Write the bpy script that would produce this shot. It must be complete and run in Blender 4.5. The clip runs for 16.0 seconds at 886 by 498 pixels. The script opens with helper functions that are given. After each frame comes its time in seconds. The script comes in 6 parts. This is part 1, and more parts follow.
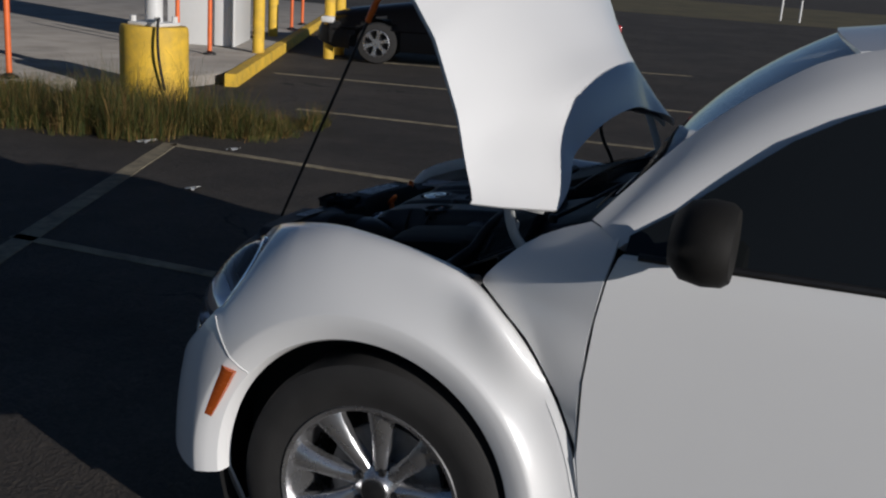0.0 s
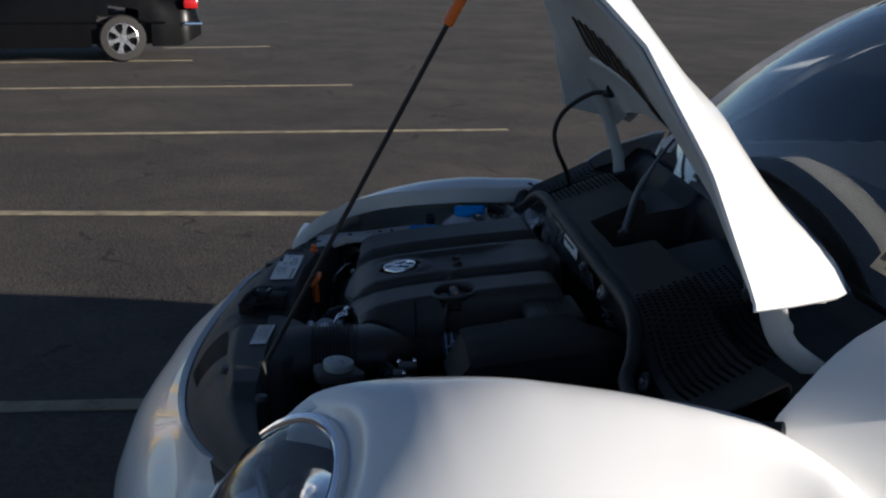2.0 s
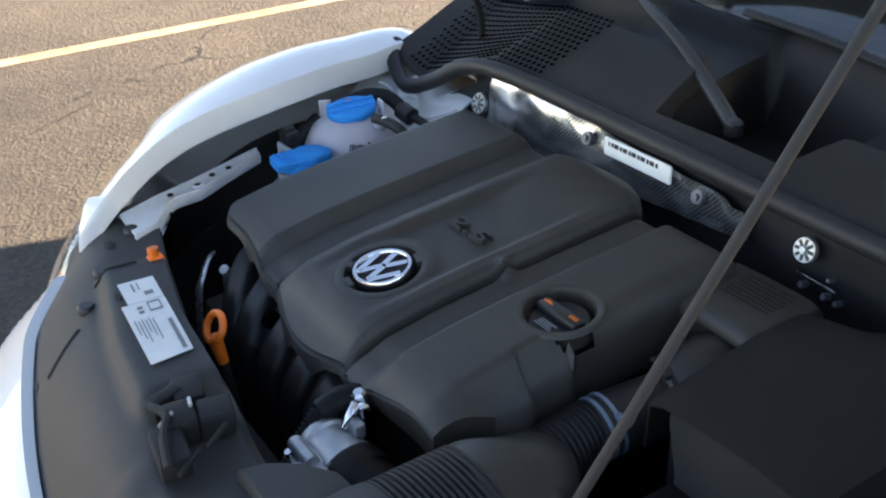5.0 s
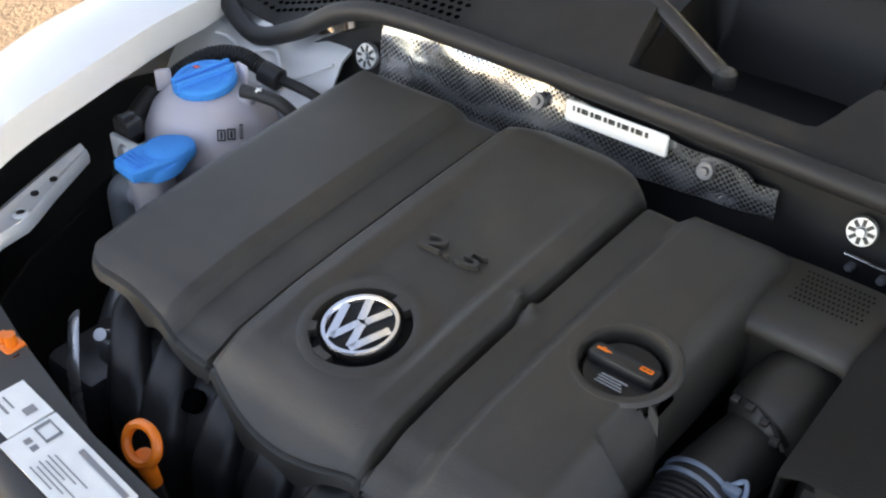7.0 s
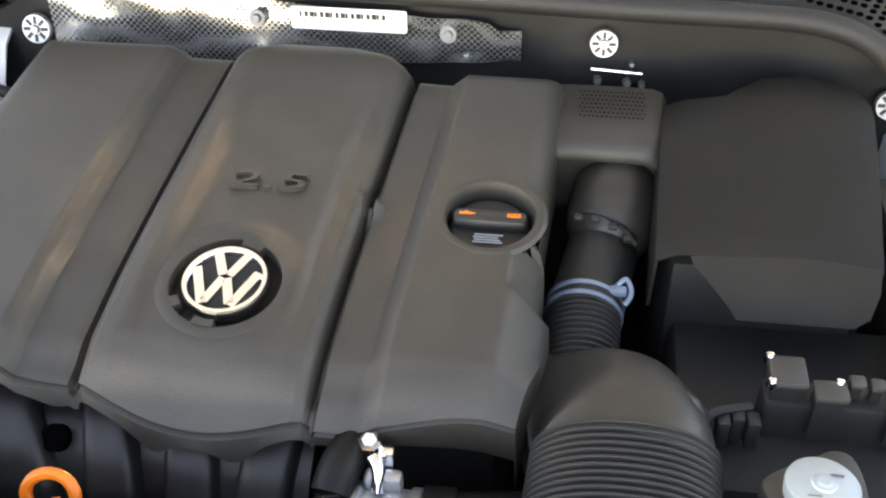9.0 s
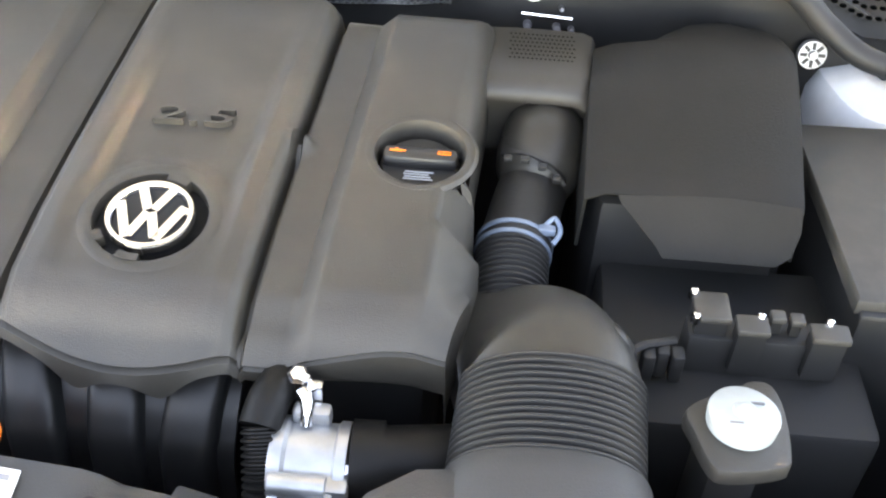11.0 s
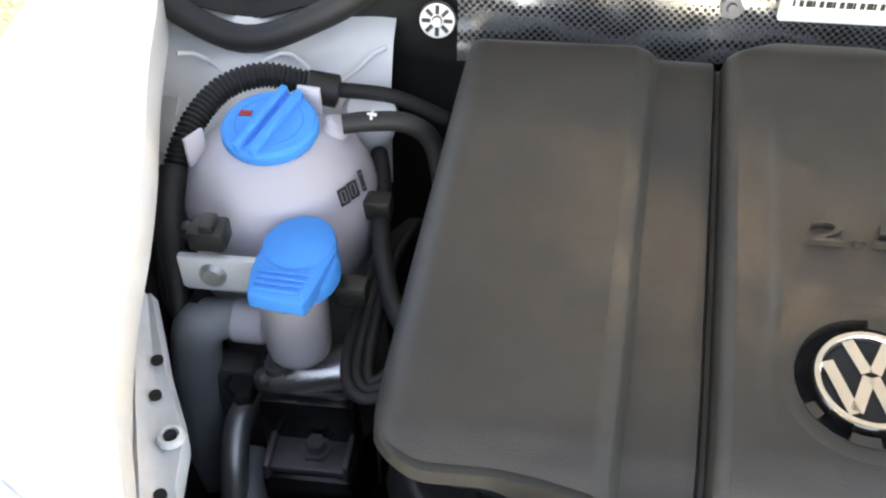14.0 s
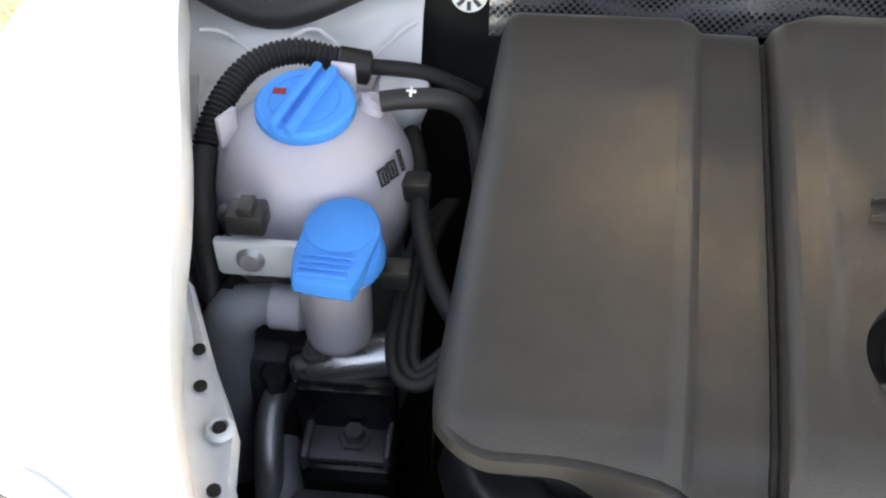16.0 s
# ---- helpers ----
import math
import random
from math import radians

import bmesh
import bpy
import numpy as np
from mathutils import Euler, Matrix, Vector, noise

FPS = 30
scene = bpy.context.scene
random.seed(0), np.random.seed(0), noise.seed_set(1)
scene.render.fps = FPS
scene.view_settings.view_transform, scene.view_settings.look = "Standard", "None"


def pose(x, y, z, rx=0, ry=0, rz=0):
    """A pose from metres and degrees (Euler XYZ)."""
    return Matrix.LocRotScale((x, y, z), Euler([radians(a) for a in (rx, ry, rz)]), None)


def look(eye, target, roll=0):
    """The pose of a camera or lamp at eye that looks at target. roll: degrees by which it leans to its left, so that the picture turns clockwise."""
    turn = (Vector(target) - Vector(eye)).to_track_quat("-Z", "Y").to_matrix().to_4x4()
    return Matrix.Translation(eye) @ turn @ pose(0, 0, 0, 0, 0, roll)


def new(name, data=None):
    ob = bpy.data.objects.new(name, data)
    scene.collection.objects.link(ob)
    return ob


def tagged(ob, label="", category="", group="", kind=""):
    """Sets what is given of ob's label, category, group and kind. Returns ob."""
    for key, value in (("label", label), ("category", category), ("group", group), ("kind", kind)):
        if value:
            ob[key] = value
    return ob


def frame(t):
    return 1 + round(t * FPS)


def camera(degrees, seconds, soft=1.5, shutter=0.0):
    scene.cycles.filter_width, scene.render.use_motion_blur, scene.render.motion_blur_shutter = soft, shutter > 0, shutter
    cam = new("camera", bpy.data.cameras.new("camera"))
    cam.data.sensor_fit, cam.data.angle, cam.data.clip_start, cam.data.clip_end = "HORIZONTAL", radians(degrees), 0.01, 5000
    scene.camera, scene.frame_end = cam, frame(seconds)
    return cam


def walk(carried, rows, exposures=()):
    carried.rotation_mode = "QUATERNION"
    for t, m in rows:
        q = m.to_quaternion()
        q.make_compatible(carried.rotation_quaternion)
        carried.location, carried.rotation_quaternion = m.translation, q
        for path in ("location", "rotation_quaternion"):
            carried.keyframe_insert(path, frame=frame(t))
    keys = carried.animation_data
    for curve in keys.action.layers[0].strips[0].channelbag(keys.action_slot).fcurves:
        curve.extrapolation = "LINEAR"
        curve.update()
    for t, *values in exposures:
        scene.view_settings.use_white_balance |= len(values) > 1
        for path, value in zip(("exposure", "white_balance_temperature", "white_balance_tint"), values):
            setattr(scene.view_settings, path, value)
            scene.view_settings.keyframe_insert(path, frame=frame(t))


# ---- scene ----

# ---- camera and its walk: t, x, y, z, yaw, pitch, roll ----
cam = camera(46.25, 16.0, soft=2.2, shutter=0.0)
PATH = [
    (0, 2.862, 0.887, 1.543, 110.49, -15.31, 4.00),
    (0.5, 2.713, 0.508, 1.528, 103.41, -15.44, 1.78),
    (1, 2.508, 0.184, 1.499, 98.79, -15.72, 3.79),
    (1.5, 2.258, -0.086, 1.498, 94.08, -15.81, 4.56),
    (2, 2.027, -0.390, 1.494, 84.43, -15.88, 1.13),
    (2.5, 1.796, -0.589, 1.465, 78.54, -17.62, 0.99),
    (3, 1.535, -0.713, 1.459, 75.16, -18.42, -0.25),
    (3.5, 1.311, -0.841, 1.480, 66.62, -20.92, -3.20),
    (4, 1.143, -0.891, 1.478, 61.48, -23.00, -2.10),
    (4.5, 0.941, -0.830, 1.461, 60.88, -24.90, -3.16),
    (5, 0.801, -0.785, 1.455, 57.51, -29.15, -2.03),
    (7.3, 0.288, -0.779, 1.447, 33.22, -37.01, -0.60),
    (7.5, 0.244, -0.794, 1.440, 28.83, -35.91, -1.30),
    (8, 0.128, -0.845, 1.435, 17.66, -36.59, -0.80),
    (8.5, 0.110, -0.884, 1.438, 13.21, -36.82, -1.50),
    (9, 0.130, -0.892, 1.410, 7.75, -39.81, -0.70),
    (9.2, 0.165, -0.901, 1.383, 5.48, -39.66, -0.70),
    (11.3, 0.106, -0.909, 1.389, 2.44, -42.38, 3.40),
    (11.5, 0.072, -0.910, 1.399, 3.53, -43.14, 4.50),
    (12, 0.021, -0.912, 1.413, 11.92, -42.20, 1.70),
    (12.5, -0.067, -0.868, 1.416, 18.25, -42.21, 0.40),
    (13, -0.149, -0.777, 1.376, 22.11, -42.73, -2.30),
    (13.5, -0.242, -0.736, 1.363, 16.06, -43.84, 0.10),
    (14, -0.351, -0.723, 1.361, 7.76, -43.78, -1.10),
    (14.5, -0.390, -0.722, 1.353, 4.48, -43.69, 0.40),
    (15, -0.402, -0.714, 1.348, 3.53, -44.40, 0.70),
    (15.5, -0.409, -0.716, 1.346, 5.27, -44.11, -0.50),
    (16, -0.410, -0.710, 1.343, 5.54, -44.83, -0.20),
]
EXPOSURE = [(0.0, -0.45, 5700, 12), (1.0, -0.25, 5800, 12), (1.5, 0.1, 5950, 12), (2.0, 0.8, 6000, 12), (2.5, 1.5, 6250, 13), (3.0, 2.45, 6550, 13), (3.5, 3.1, 6900, 13), (4.5, 3.5, 7250, 13), (5.0, 3.75, 7900, 14), (7.3, 4.5, 10500, 20), (9.0, 5.4, 12000, 20), (11.5, 6.1, 11600, 20), (13.0, 5.28, 11500, 20), (16.0, 4.87, 11600, 20)]
walk(cam, [(t, pose(x, y, z, 90 + p, 0, yaw) @ pose(0, 0, 0, 0, 0, r)) for t, x, y, z, yaw, p, r in PATH], EXPOSURE)

# ---- world and sun ----
SUN_EL, SUN_AZ = 14.0, 24.0
world = bpy.data.worlds.new("sky")
scene.world = world
world.use_nodes = True
wn = world.node_tree.nodes
sky = wn.new("ShaderNodeTexSky")
sky.sky_type, sky.sun_disc = "NISHITA", False
sky.sun_elevation, sky.sun_rotation = radians(SUN_EL), radians(SUN_AZ)
sky.air_density, sky.dust_density, sky.ozone_density = 0.55, 0.0, 0.5
wn["Background"].inputs["Strength"].default_value = 0.05
world.node_tree.links.new(sky.outputs[0], wn["Background"].inputs["Color"])
sun_data = bpy.data.lights.new("sun", "SUN")
sun_data.energy, sun_data.angle, sun_data.color = 5.0, radians(0.5), (1.0, 0.89, 0.74)
sun = new("sun", sun_data)
SUN_WAY = Vector((math.sin(radians(SUN_AZ)) * math.cos(radians(SUN_EL)), math.cos(radians(SUN_AZ)) * math.cos(radians(SUN_EL)), math.sin(radians(SUN_EL))))
sun.matrix_world = look(SUN_WAY * 40, (0, 0, 0))


# ---- materials ----
def nodes_of(m):
    m.use_nodes = True
    return m.node_tree.nodes, m.node_tree.links, m.node_tree.nodes["Principled BSDF"]


def material(name, color, rough=0.5, metal=0.0, vary=0.12, scale=8.0, bump=0.0, bump_scale=300.0, dirt=None, dirt_scale=3.0, dirt_amount=0.3, coat=0.0, spec=0.5, rough_vary=0.1):
    """A surface with two scales of colour change, grain and uneven gloss."""
    m = bpy.data.materials.new(name)
    ns, ln, b = nodes_of(m)
    tc = ns.new("ShaderNodeTexCoord")
    n1 = ns.new("ShaderNodeTexNoise")
    n1.inputs["Scale"].default_value, n1.inputs["Detail"].default_value = scale, 6
    ln.new(tc.outputs["Object"], n1.inputs["Vector"])
    ramp = ns.new("ShaderNodeMapRange")
    ramp.inputs["From Min"].default_value, ramp.inputs["From Max"].default_value = 0.3, 0.7
    ramp.inputs["To Min"].default_value, ramp.inputs["To Max"].default_value = 1 - vary, 1 + vary
    ln.new(n1.outputs["Fac"], ramp.inputs["Value"])
    mul = ns.new("ShaderNodeVectorMath")
    mul.operation = "SCALE"
    mul.inputs[0].default_value = color
    ln.new(ramp.outputs[0], mul.inputs["Scale"])
    out = mul.outputs[0]
    if dirt:
        n2 = ns.new("ShaderNodeTexNoise")
        n2.inputs["Scale"].default_value, n2.inputs["Detail"].default_value, n2.inputs["Roughness"].default_value = dirt_scale, 8, 0.65
        ln.new(tc.outputs["Object"], n2.inputs["Vector"])
        r2 = ns.new("ShaderNodeMapRange")
        r2.inputs["From Min"].default_value, r2.inputs["From Max"].default_value = 0.45, 0.75
        r2.inputs["To Max"].default_value = dirt_amount
        ln.new(n2.outputs["Fac"], r2.inputs["Value"])
        mix = ns.new("ShaderNodeMix")
        mix.data_type = "RGBA"
        mix.inputs["B"].default_value = (*dirt, 1)
        for sock in mix.inputs:
            if sock.name == "A" and sock.type == "RGBA":
                ln.new(out, sock)
            if sock.name == "B" and sock.type == "RGBA":
                sock.default_value = (*dirt, 1)
        ln.new(r2.outputs[0], mix.inputs[0])
        out = [o for o in mix.outputs if o.type == "RGBA"][0]
    ln.new(out, b.inputs["Base Color"])
    b.inputs["Metallic"].default_value = metal
    b.inputs["Coat Weight"].default_value = coat
    b.inputs["Specular IOR Level"].default_value = spec
    rr = ns.new("ShaderNodeMapRange")
    rr.inputs["To Min"].default_value, rr.inputs["To Max"].default_value = max(0.0, rough - rough_vary), min(1.0, rough + rough_vary)
    ln.new(n1.outputs["Fac"], rr.inputs["Value"])
    ln.new(rr.outputs[0], b.inputs["Roughness"])
    if bump:
        n3 = ns.new("ShaderNodeTexNoise")
        n3.inputs["Scale"].default_value, n3.inputs["Detail"].default_value = bump_scale, 3
        ln.new(tc.outputs["Object"], n3.inputs["Vector"])
        bp = ns.new("ShaderNodeBump")
        bp.inputs["Strength"].default_value, bp.inputs["Distance"].default_value = bump, 0.002
        ln.new(n3.outputs["Fac"], bp.inputs["Height"])
        ln.new(bp.outputs[0], b.inputs["Normal"])
    return m


def glass(name, color, rough=0.02, clear=0.9):
    m = bpy.data.materials.new(name)
    ns, ln, b = nodes_of(m)
    b.inputs["Base Color"].default_value = (*color, 1)
    b.inputs["Roughness"].default_value = rough
    b.inputs["Transmission Weight"].default_value = clear
    b.inputs["IOR"].default_value = 1.5
    return m


PAINT = material("white_car_paint", (0.80, 0.80, 0.79), 0.3, vary=0.015, scale=2, coat=0.6, rough_vary=0.05)
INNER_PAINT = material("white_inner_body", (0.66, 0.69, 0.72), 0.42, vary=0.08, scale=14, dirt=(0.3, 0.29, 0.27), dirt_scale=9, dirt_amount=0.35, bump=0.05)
PLASTIC = material("black_grained_plastic", (0.026, 0.0234, 0.0202), 0.50, vary=0.10, scale=5, bump=0.25, bump_scale=900, dirt=(0.065, 0.057, 0.046), dirt_scale=11, dirt_amount=0.36, spec=0.55)
SOFT = material("soft_black_cover", (0.011, 0.0105, 0.0096), 0.7, vary=0.12, scale=5, bump=0.25, bump_scale=500, dirt=(0.026, 0.023, 0.02), dirt_scale=6, dirt_amount=0.3, spec=0.22)
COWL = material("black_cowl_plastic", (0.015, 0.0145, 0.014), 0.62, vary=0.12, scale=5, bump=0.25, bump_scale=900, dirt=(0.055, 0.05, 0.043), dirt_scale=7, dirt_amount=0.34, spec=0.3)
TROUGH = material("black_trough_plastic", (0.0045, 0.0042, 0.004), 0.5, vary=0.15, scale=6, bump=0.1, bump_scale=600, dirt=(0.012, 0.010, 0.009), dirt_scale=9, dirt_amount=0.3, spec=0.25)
HOLE = material("open_vent_hole", (0.002, 0.002, 0.002), 0.9, vary=0.1, spec=0.0)
PLASTIC2 = material("dark_smooth_plastic", (0.014, 0.014, 0.0145), 0.42, vary=0.1, scale=12, dirt=(0.045, 0.042, 0.038), dirt_scale=12, dirt_amount=0.25)
CARRIER = material("dusty_carrier_plastic", (0.030, 0.030, 0.0305), 0.62, vary=0.10, scale=4, bump=0.2, bump_scale=700, dirt=(0.085, 0.075, 0.06), dirt_scale=4, dirt_amount=0.26)
RUBBER = material("black_rubber", (0.012, 0.012, 0.0125), 0.6, vary=0.12, scale=20, bump=0.1, bump_scale=200)
TYRE = material("tyre_rubber", (0.022, 0.021, 0.020), 0.75, vary=0.15, scale=15, bump=0.2, bump_scale=150)
ALLOY = material("silver_alloy", (0.55, 0.55, 0.56), 0.28, 0.9, vary=0.05, scale=20)
CHROME = material("chrome", (0.78, 0.78, 0.80), 0.12, 1.0, vary=0.02, rough_vary=0.04)
STEEL = material("dull_cast_aluminium", (0.45, 0.46, 0.47), 0.4, 0.8, vary=0.2, scale=30, bump=0.2, bump_scale=120)
DULL = material("dull_grey_metal", (0.16, 0.16, 0.17), 0.5, 0.6, vary=0.2, scale=30)
GLOSS = material("glossy_black_plastic", (0.010, 0.010, 0.011), 0.22, vary=0.1, scale=14, dirt=(0.05, 0.05, 0.055), dirt_scale=20, dirt_amount=0.25)
# near black: deep shade between bay parts is partly put into this colour
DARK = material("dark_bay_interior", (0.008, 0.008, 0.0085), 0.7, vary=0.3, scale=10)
BLUE = material("blue_cap_plastic", (0.0, 0.285, 0.74), 0.65, vary=0.06, scale=20, bump=0.08, bump_scale=500, spec=0.12)
TANK = material("milky_tank_plastic", (0.50, 0.48, 0.53), 0.35, vary=0.05, scale=12, dirt=(0.42, 0.35, 0.36), dirt_scale=8, dirt_amount=0.35)
ORANGE = material("orange_plastic", (0.85, 0.17, 0.015), 0.4, vary=0.08, scale=30)
WHITE = material("white_label_paper", (0.78, 0.78, 0.76), 0.55, vary=0.05, scale=40)
GREY_INK = material("grey_print_ink", (0.22, 0.22, 0.23), 0.6, vary=0.1)
INK = material("black_ink", (0.03, 0.03, 0.03), 0.6, vary=0.05)
GREY_PIPE = material("grey_pipe_plastic", (0.30, 0.32, 0.34), 0.45, vary=0.1, scale=20)
AMBER = material("amber_marker_plastic", (0.50, 0.10, 0.012), 0.25, vary=0.1, scale=60, coat=0.5)
YELLOW = material("yellow_painted_concrete", (0.78, 0.50, 0.04), 0.7, vary=0.12, scale=5, dirt=(0.25, 0.17, 0.07), dirt_scale=6, dirt_amount=0.55, bump=0.3, bump_scale=40)
POST_ORANGE = material("orange_post_paint", (0.80, 0.16, 0.03), 0.5, vary=0.1)
CONCRETE = material("worn_concrete", (0.36, 0.33, 0.29), 0.9, vary=0.15, scale=2, dirt=(0.15, 0.13, 0.1), dirt_scale=1.5, dirt_amount=0.5, bump=0.4, bump_scale=60)
WHITE_METAL = material("white_painted_metal", (0.72, 0.72, 0.70), 0.45, vary=0.06, scale=3, dirt=(0.4, 0.36, 0.3), dirt_scale=3, dirt_amount=0.25)
BLACK_PAINT = material("black_car_paint", (0.003, 0.003, 0.0035), 0.30, vary=0.1, spec=0.12, rough_vary=0.05)
LAMP_RED = material("red_tail_lamp", (0.4, 0.01, 0.01), 0.2, vary=0.05, coat=0.5)
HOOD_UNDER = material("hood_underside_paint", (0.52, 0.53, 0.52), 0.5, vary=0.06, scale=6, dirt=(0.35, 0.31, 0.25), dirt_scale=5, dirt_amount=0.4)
SLOT = material("slot_brown", (0.05, 0.03, 0.02), 0.8, vary=0.1)
CLAMP = material("pale_zinc_clamp", (0.17, 0.23, 0.31), 0.42, 0.35, vary=0.12, scale=60)
ZINC = material("zinc_plated_steel", (0.36, 0.41, 0.42), 0.5, 0.3, vary=0.10, scale=50, dirt=(0.38, 0.38, 0.35), dirt_scale=40, dirt_amount=0.4)
ELBOW = material("grey_black_duct_plastic", (0.024, 0.0225, 0.0205), 0.42, vary=0.12, scale=9, bump=0.15, bump_scale=700, dirt=(0.075, 0.066, 0.05), dirt_scale=14, dirt_amount=0.4, spec=0.45)
FUSE = material("grey_brown_plastic", (0.032, 0.030, 0.027), 0.55, vary=0.15, scale=30, dirt=(0.08, 0.07, 0.06), dirt_scale=30, dirt_amount=0.3)
STICKER = material("tan_sticker_paper", (0.42, 0.36, 0.26), 0.6, vary=0.1, scale=60)
SEAT = material("dark_cabin_cloth", (0.012, 0.012, 0.013), 0.9, vary=0.2)
GLASS = glass("windshield_glass", (0.80, 0.88, 0.92), 0.0, 1.0)
GLASS_DARK = glass("tinted_window_glass", (0.012, 0.014, 0.015), clear=0.08)
LENS = glass("headlight_lens", (0.97, 0.98, 1.0))


def asphalt():
    m = bpy.data.materials.new("worn_asphalt")
    ns, ln, b = nodes_of(m)
    tc = ns.new("ShaderNodeTexCoord")
    fine = ns.new("ShaderNodeTexVoronoi")
    fine.inputs["Scale"].default_value = 75
    mid = ns.new("ShaderNodeTexNoise")
    mid.inputs["Scale"].default_value, mid.inputs["Detail"].default_value, mid.inputs["Roughness"].default_value = 1.2, 10, 0.7
    big = ns.new("ShaderNodeTexNoise")
    big.inputs["Scale"].default_value, big.inputs["Detail"].default_value = 0.22, 4
    for n in (fine, mid, big):
        ln.new(tc.outputs["Object"], n.inputs["Vector"])
    r1 = ns.new("ShaderNodeValToRGB")
    r1.color_ramp.elements[0].position, r1.color_ramp.elements[0].color = 0.30, (0.019, 0.0158, 0.0130, 1)
    r1.color_ramp.elements[1].position, r1.color_ramp.elements[1].color = 0.72, (0.057, 0.0475, 0.0385, 1)
    ln.new(mid.outputs["Fac"], r1.inputs["Fac"])
    sc = ns.new("ShaderNodeMapRange")
    sc.inputs["From Min"].default_value, sc.inputs["From Max"].default_value = 0.35, 0.7
    sc.inputs["To Min"].default_value, sc.inputs["To Max"].default_value = 0.75, 1.3
    ln.new(big.outputs["Fac"], sc.inputs["Value"])
    st = ns.new("ShaderNodeMapRange")
    st.inputs["To Min"].default_value, st.inputs["To Max"].default_value = 0.55, 1.55
    ln.new(fine.outputs["Color"], st.inputs["Value"])
    m1 = ns.new("ShaderNodeMath")
    m1.operation = "MULTIPLY"
    ln.new(sc.outputs[0], m1.inputs[0])
    ln.new(st.outputs[0], m1.inputs[1])
    mul = ns.new("ShaderNodeVectorMath")
    mul.operation = "SCALE"
    ln.new(r1.outputs[0], mul.inputs[0])
    ln.new(m1.outputs[0], mul.inputs["Scale"])
    # dusty tan patches and a few wandering cracks
    dust = ns.new("ShaderNodeTexNoise")
    dust.inputs["Scale"].default_value, dust.inputs["Detail"].default_value, dust.inputs["Roughness"].default_value = 0.5, 12, 0.75
    bend = ns.new("ShaderNodeTexNoise")
    bend.inputs["Scale"].default_value, bend.inputs["Detail"].default_value = 1.6, 8
    crack = ns.new("ShaderNodeTexVoronoi")
    crack.feature = "DISTANCE_TO_EDGE"
    crack.inputs["Scale"].default_value = 0.42
    off = ns.new("ShaderNodeVectorMath")
    off.operation = "MULTIPLY_ADD"
    off.inputs[1].default_value = (0.9, 0.9, 0.0)
    for n in (dust, bend):
        ln.new(tc.outputs["Object"], n.inputs["Vector"])
    ln.new(bend.outputs["Color"], off.inputs[0])
    ln.new(tc.outputs["Object"], off.inputs[2])
    ln.new(off.outputs[0], crack.inputs["Vector"])
    width = ns.new("ShaderNodeMapRange")
    width.inputs["From Min"].default_value, width.inputs["From Max"].default_value = 0.50, 0.58
    width.inputs["To Min"].default_value, width.inputs["To Max"].default_value = 0.0, 0.007
    ln.new(mid.outputs["Fac"], width.inputs["Value"])
    cut = ns.new("ShaderNodeMath")
    cut.operation = "LESS_THAN"
    ln.new(crack.outputs["Distance"], cut.inputs[0])
    ln.new(width.outputs[0], cut.inputs[1])
    dr = ns.new("ShaderNodeMapRange")
    dr.inputs["From Min"].default_value, dr.inputs["From Max"].default_value = 0.47, 0.68
    dr.inputs["To Max"].default_value = 0.55
    ln.new(dust.outputs["Fac"], dr.inputs["Value"])
    out = mul.outputs[0]
    fleck = ns.new("ShaderNodeTexNoise")
    fleck.inputs["Scale"].default_value, fleck.inputs["Detail"].default_value, fleck.inputs["Roughness"].default_value = 26, 5, 0.7
    ln.new(off.outputs[0], fleck.inputs["Vector"])
    fr = ns.new("ShaderNodeMapRange")
    fr.inputs["From Min"].default_value, fr.inputs["From Max"].default_value = 0.58, 0.66
    fr.inputs["To Max"].default_value = 0.75
    ln.new(fleck.outputs["Fac"], fr.inputs["Value"])
    for fac, tone in ((fr.outputs[0], (0.022, 0.018, 0.015, 1)), (dr.outputs[0], (0.098, 0.082, 0.064, 1)), (cut.outputs[0], (0.008, 0.007, 0.006, 1))):
        mx = ns.new("ShaderNodeMixRGB")
        mx.inputs["Color2"].default_value = tone
        ln.new(fac, mx.inputs["Fac"])
        ln.new(out, mx.inputs["Color1"])
        out = mx.outputs[0]
    ln.new(out, b.inputs["Base Color"])
    b.inputs["Roughness"].default_value = 0.88
    bp = ns.new("ShaderNodeBump")
    bp.inputs["Strength"].default_value, bp.inputs["Distance"].default_value = 0.9, 0.010
    lump = ns.new("ShaderNodeTexNoise")
    lump.inputs["Scale"].default_value, lump.inputs["Detail"].default_value, lump.inputs["Roughness"].default_value = 22, 8, 0.75
    ln.new(tc.outputs["Object"], lump.inputs["Vector"])
    add = ns.new("ShaderNodeMath")
    add.operation = "MULTIPLY_ADD"
    add.inputs[1].default_value = 0.35
    ln.new(fine.outputs["Distance"], add.inputs[0])
    ln.new(lump.outputs["Fac"], add.inputs[2])
    ln.new(add.outputs[0], bp.inputs["Height"])
    ln.new(bp.outputs[0], b.inputs["Normal"])
    return m


ASPHALT = asphalt()
LINE_PAINT = material("worn_line_paint", (0.30, 0.255, 0.165), 0.85, vary=0.25, scale=3, dirt=(0.09, 0.075, 0.058), dirt_scale=9, dirt_amount=0.95, bump=0.4, bump_scale=90)
VERGE = material("far_grass_verge", (0.10, 0.085, 0.035), 0.9, vary=0.3, scale=0.6, dirt=(0.2, 0.15, 0.07), dirt_scale=0.4, dirt_amount=0.6)


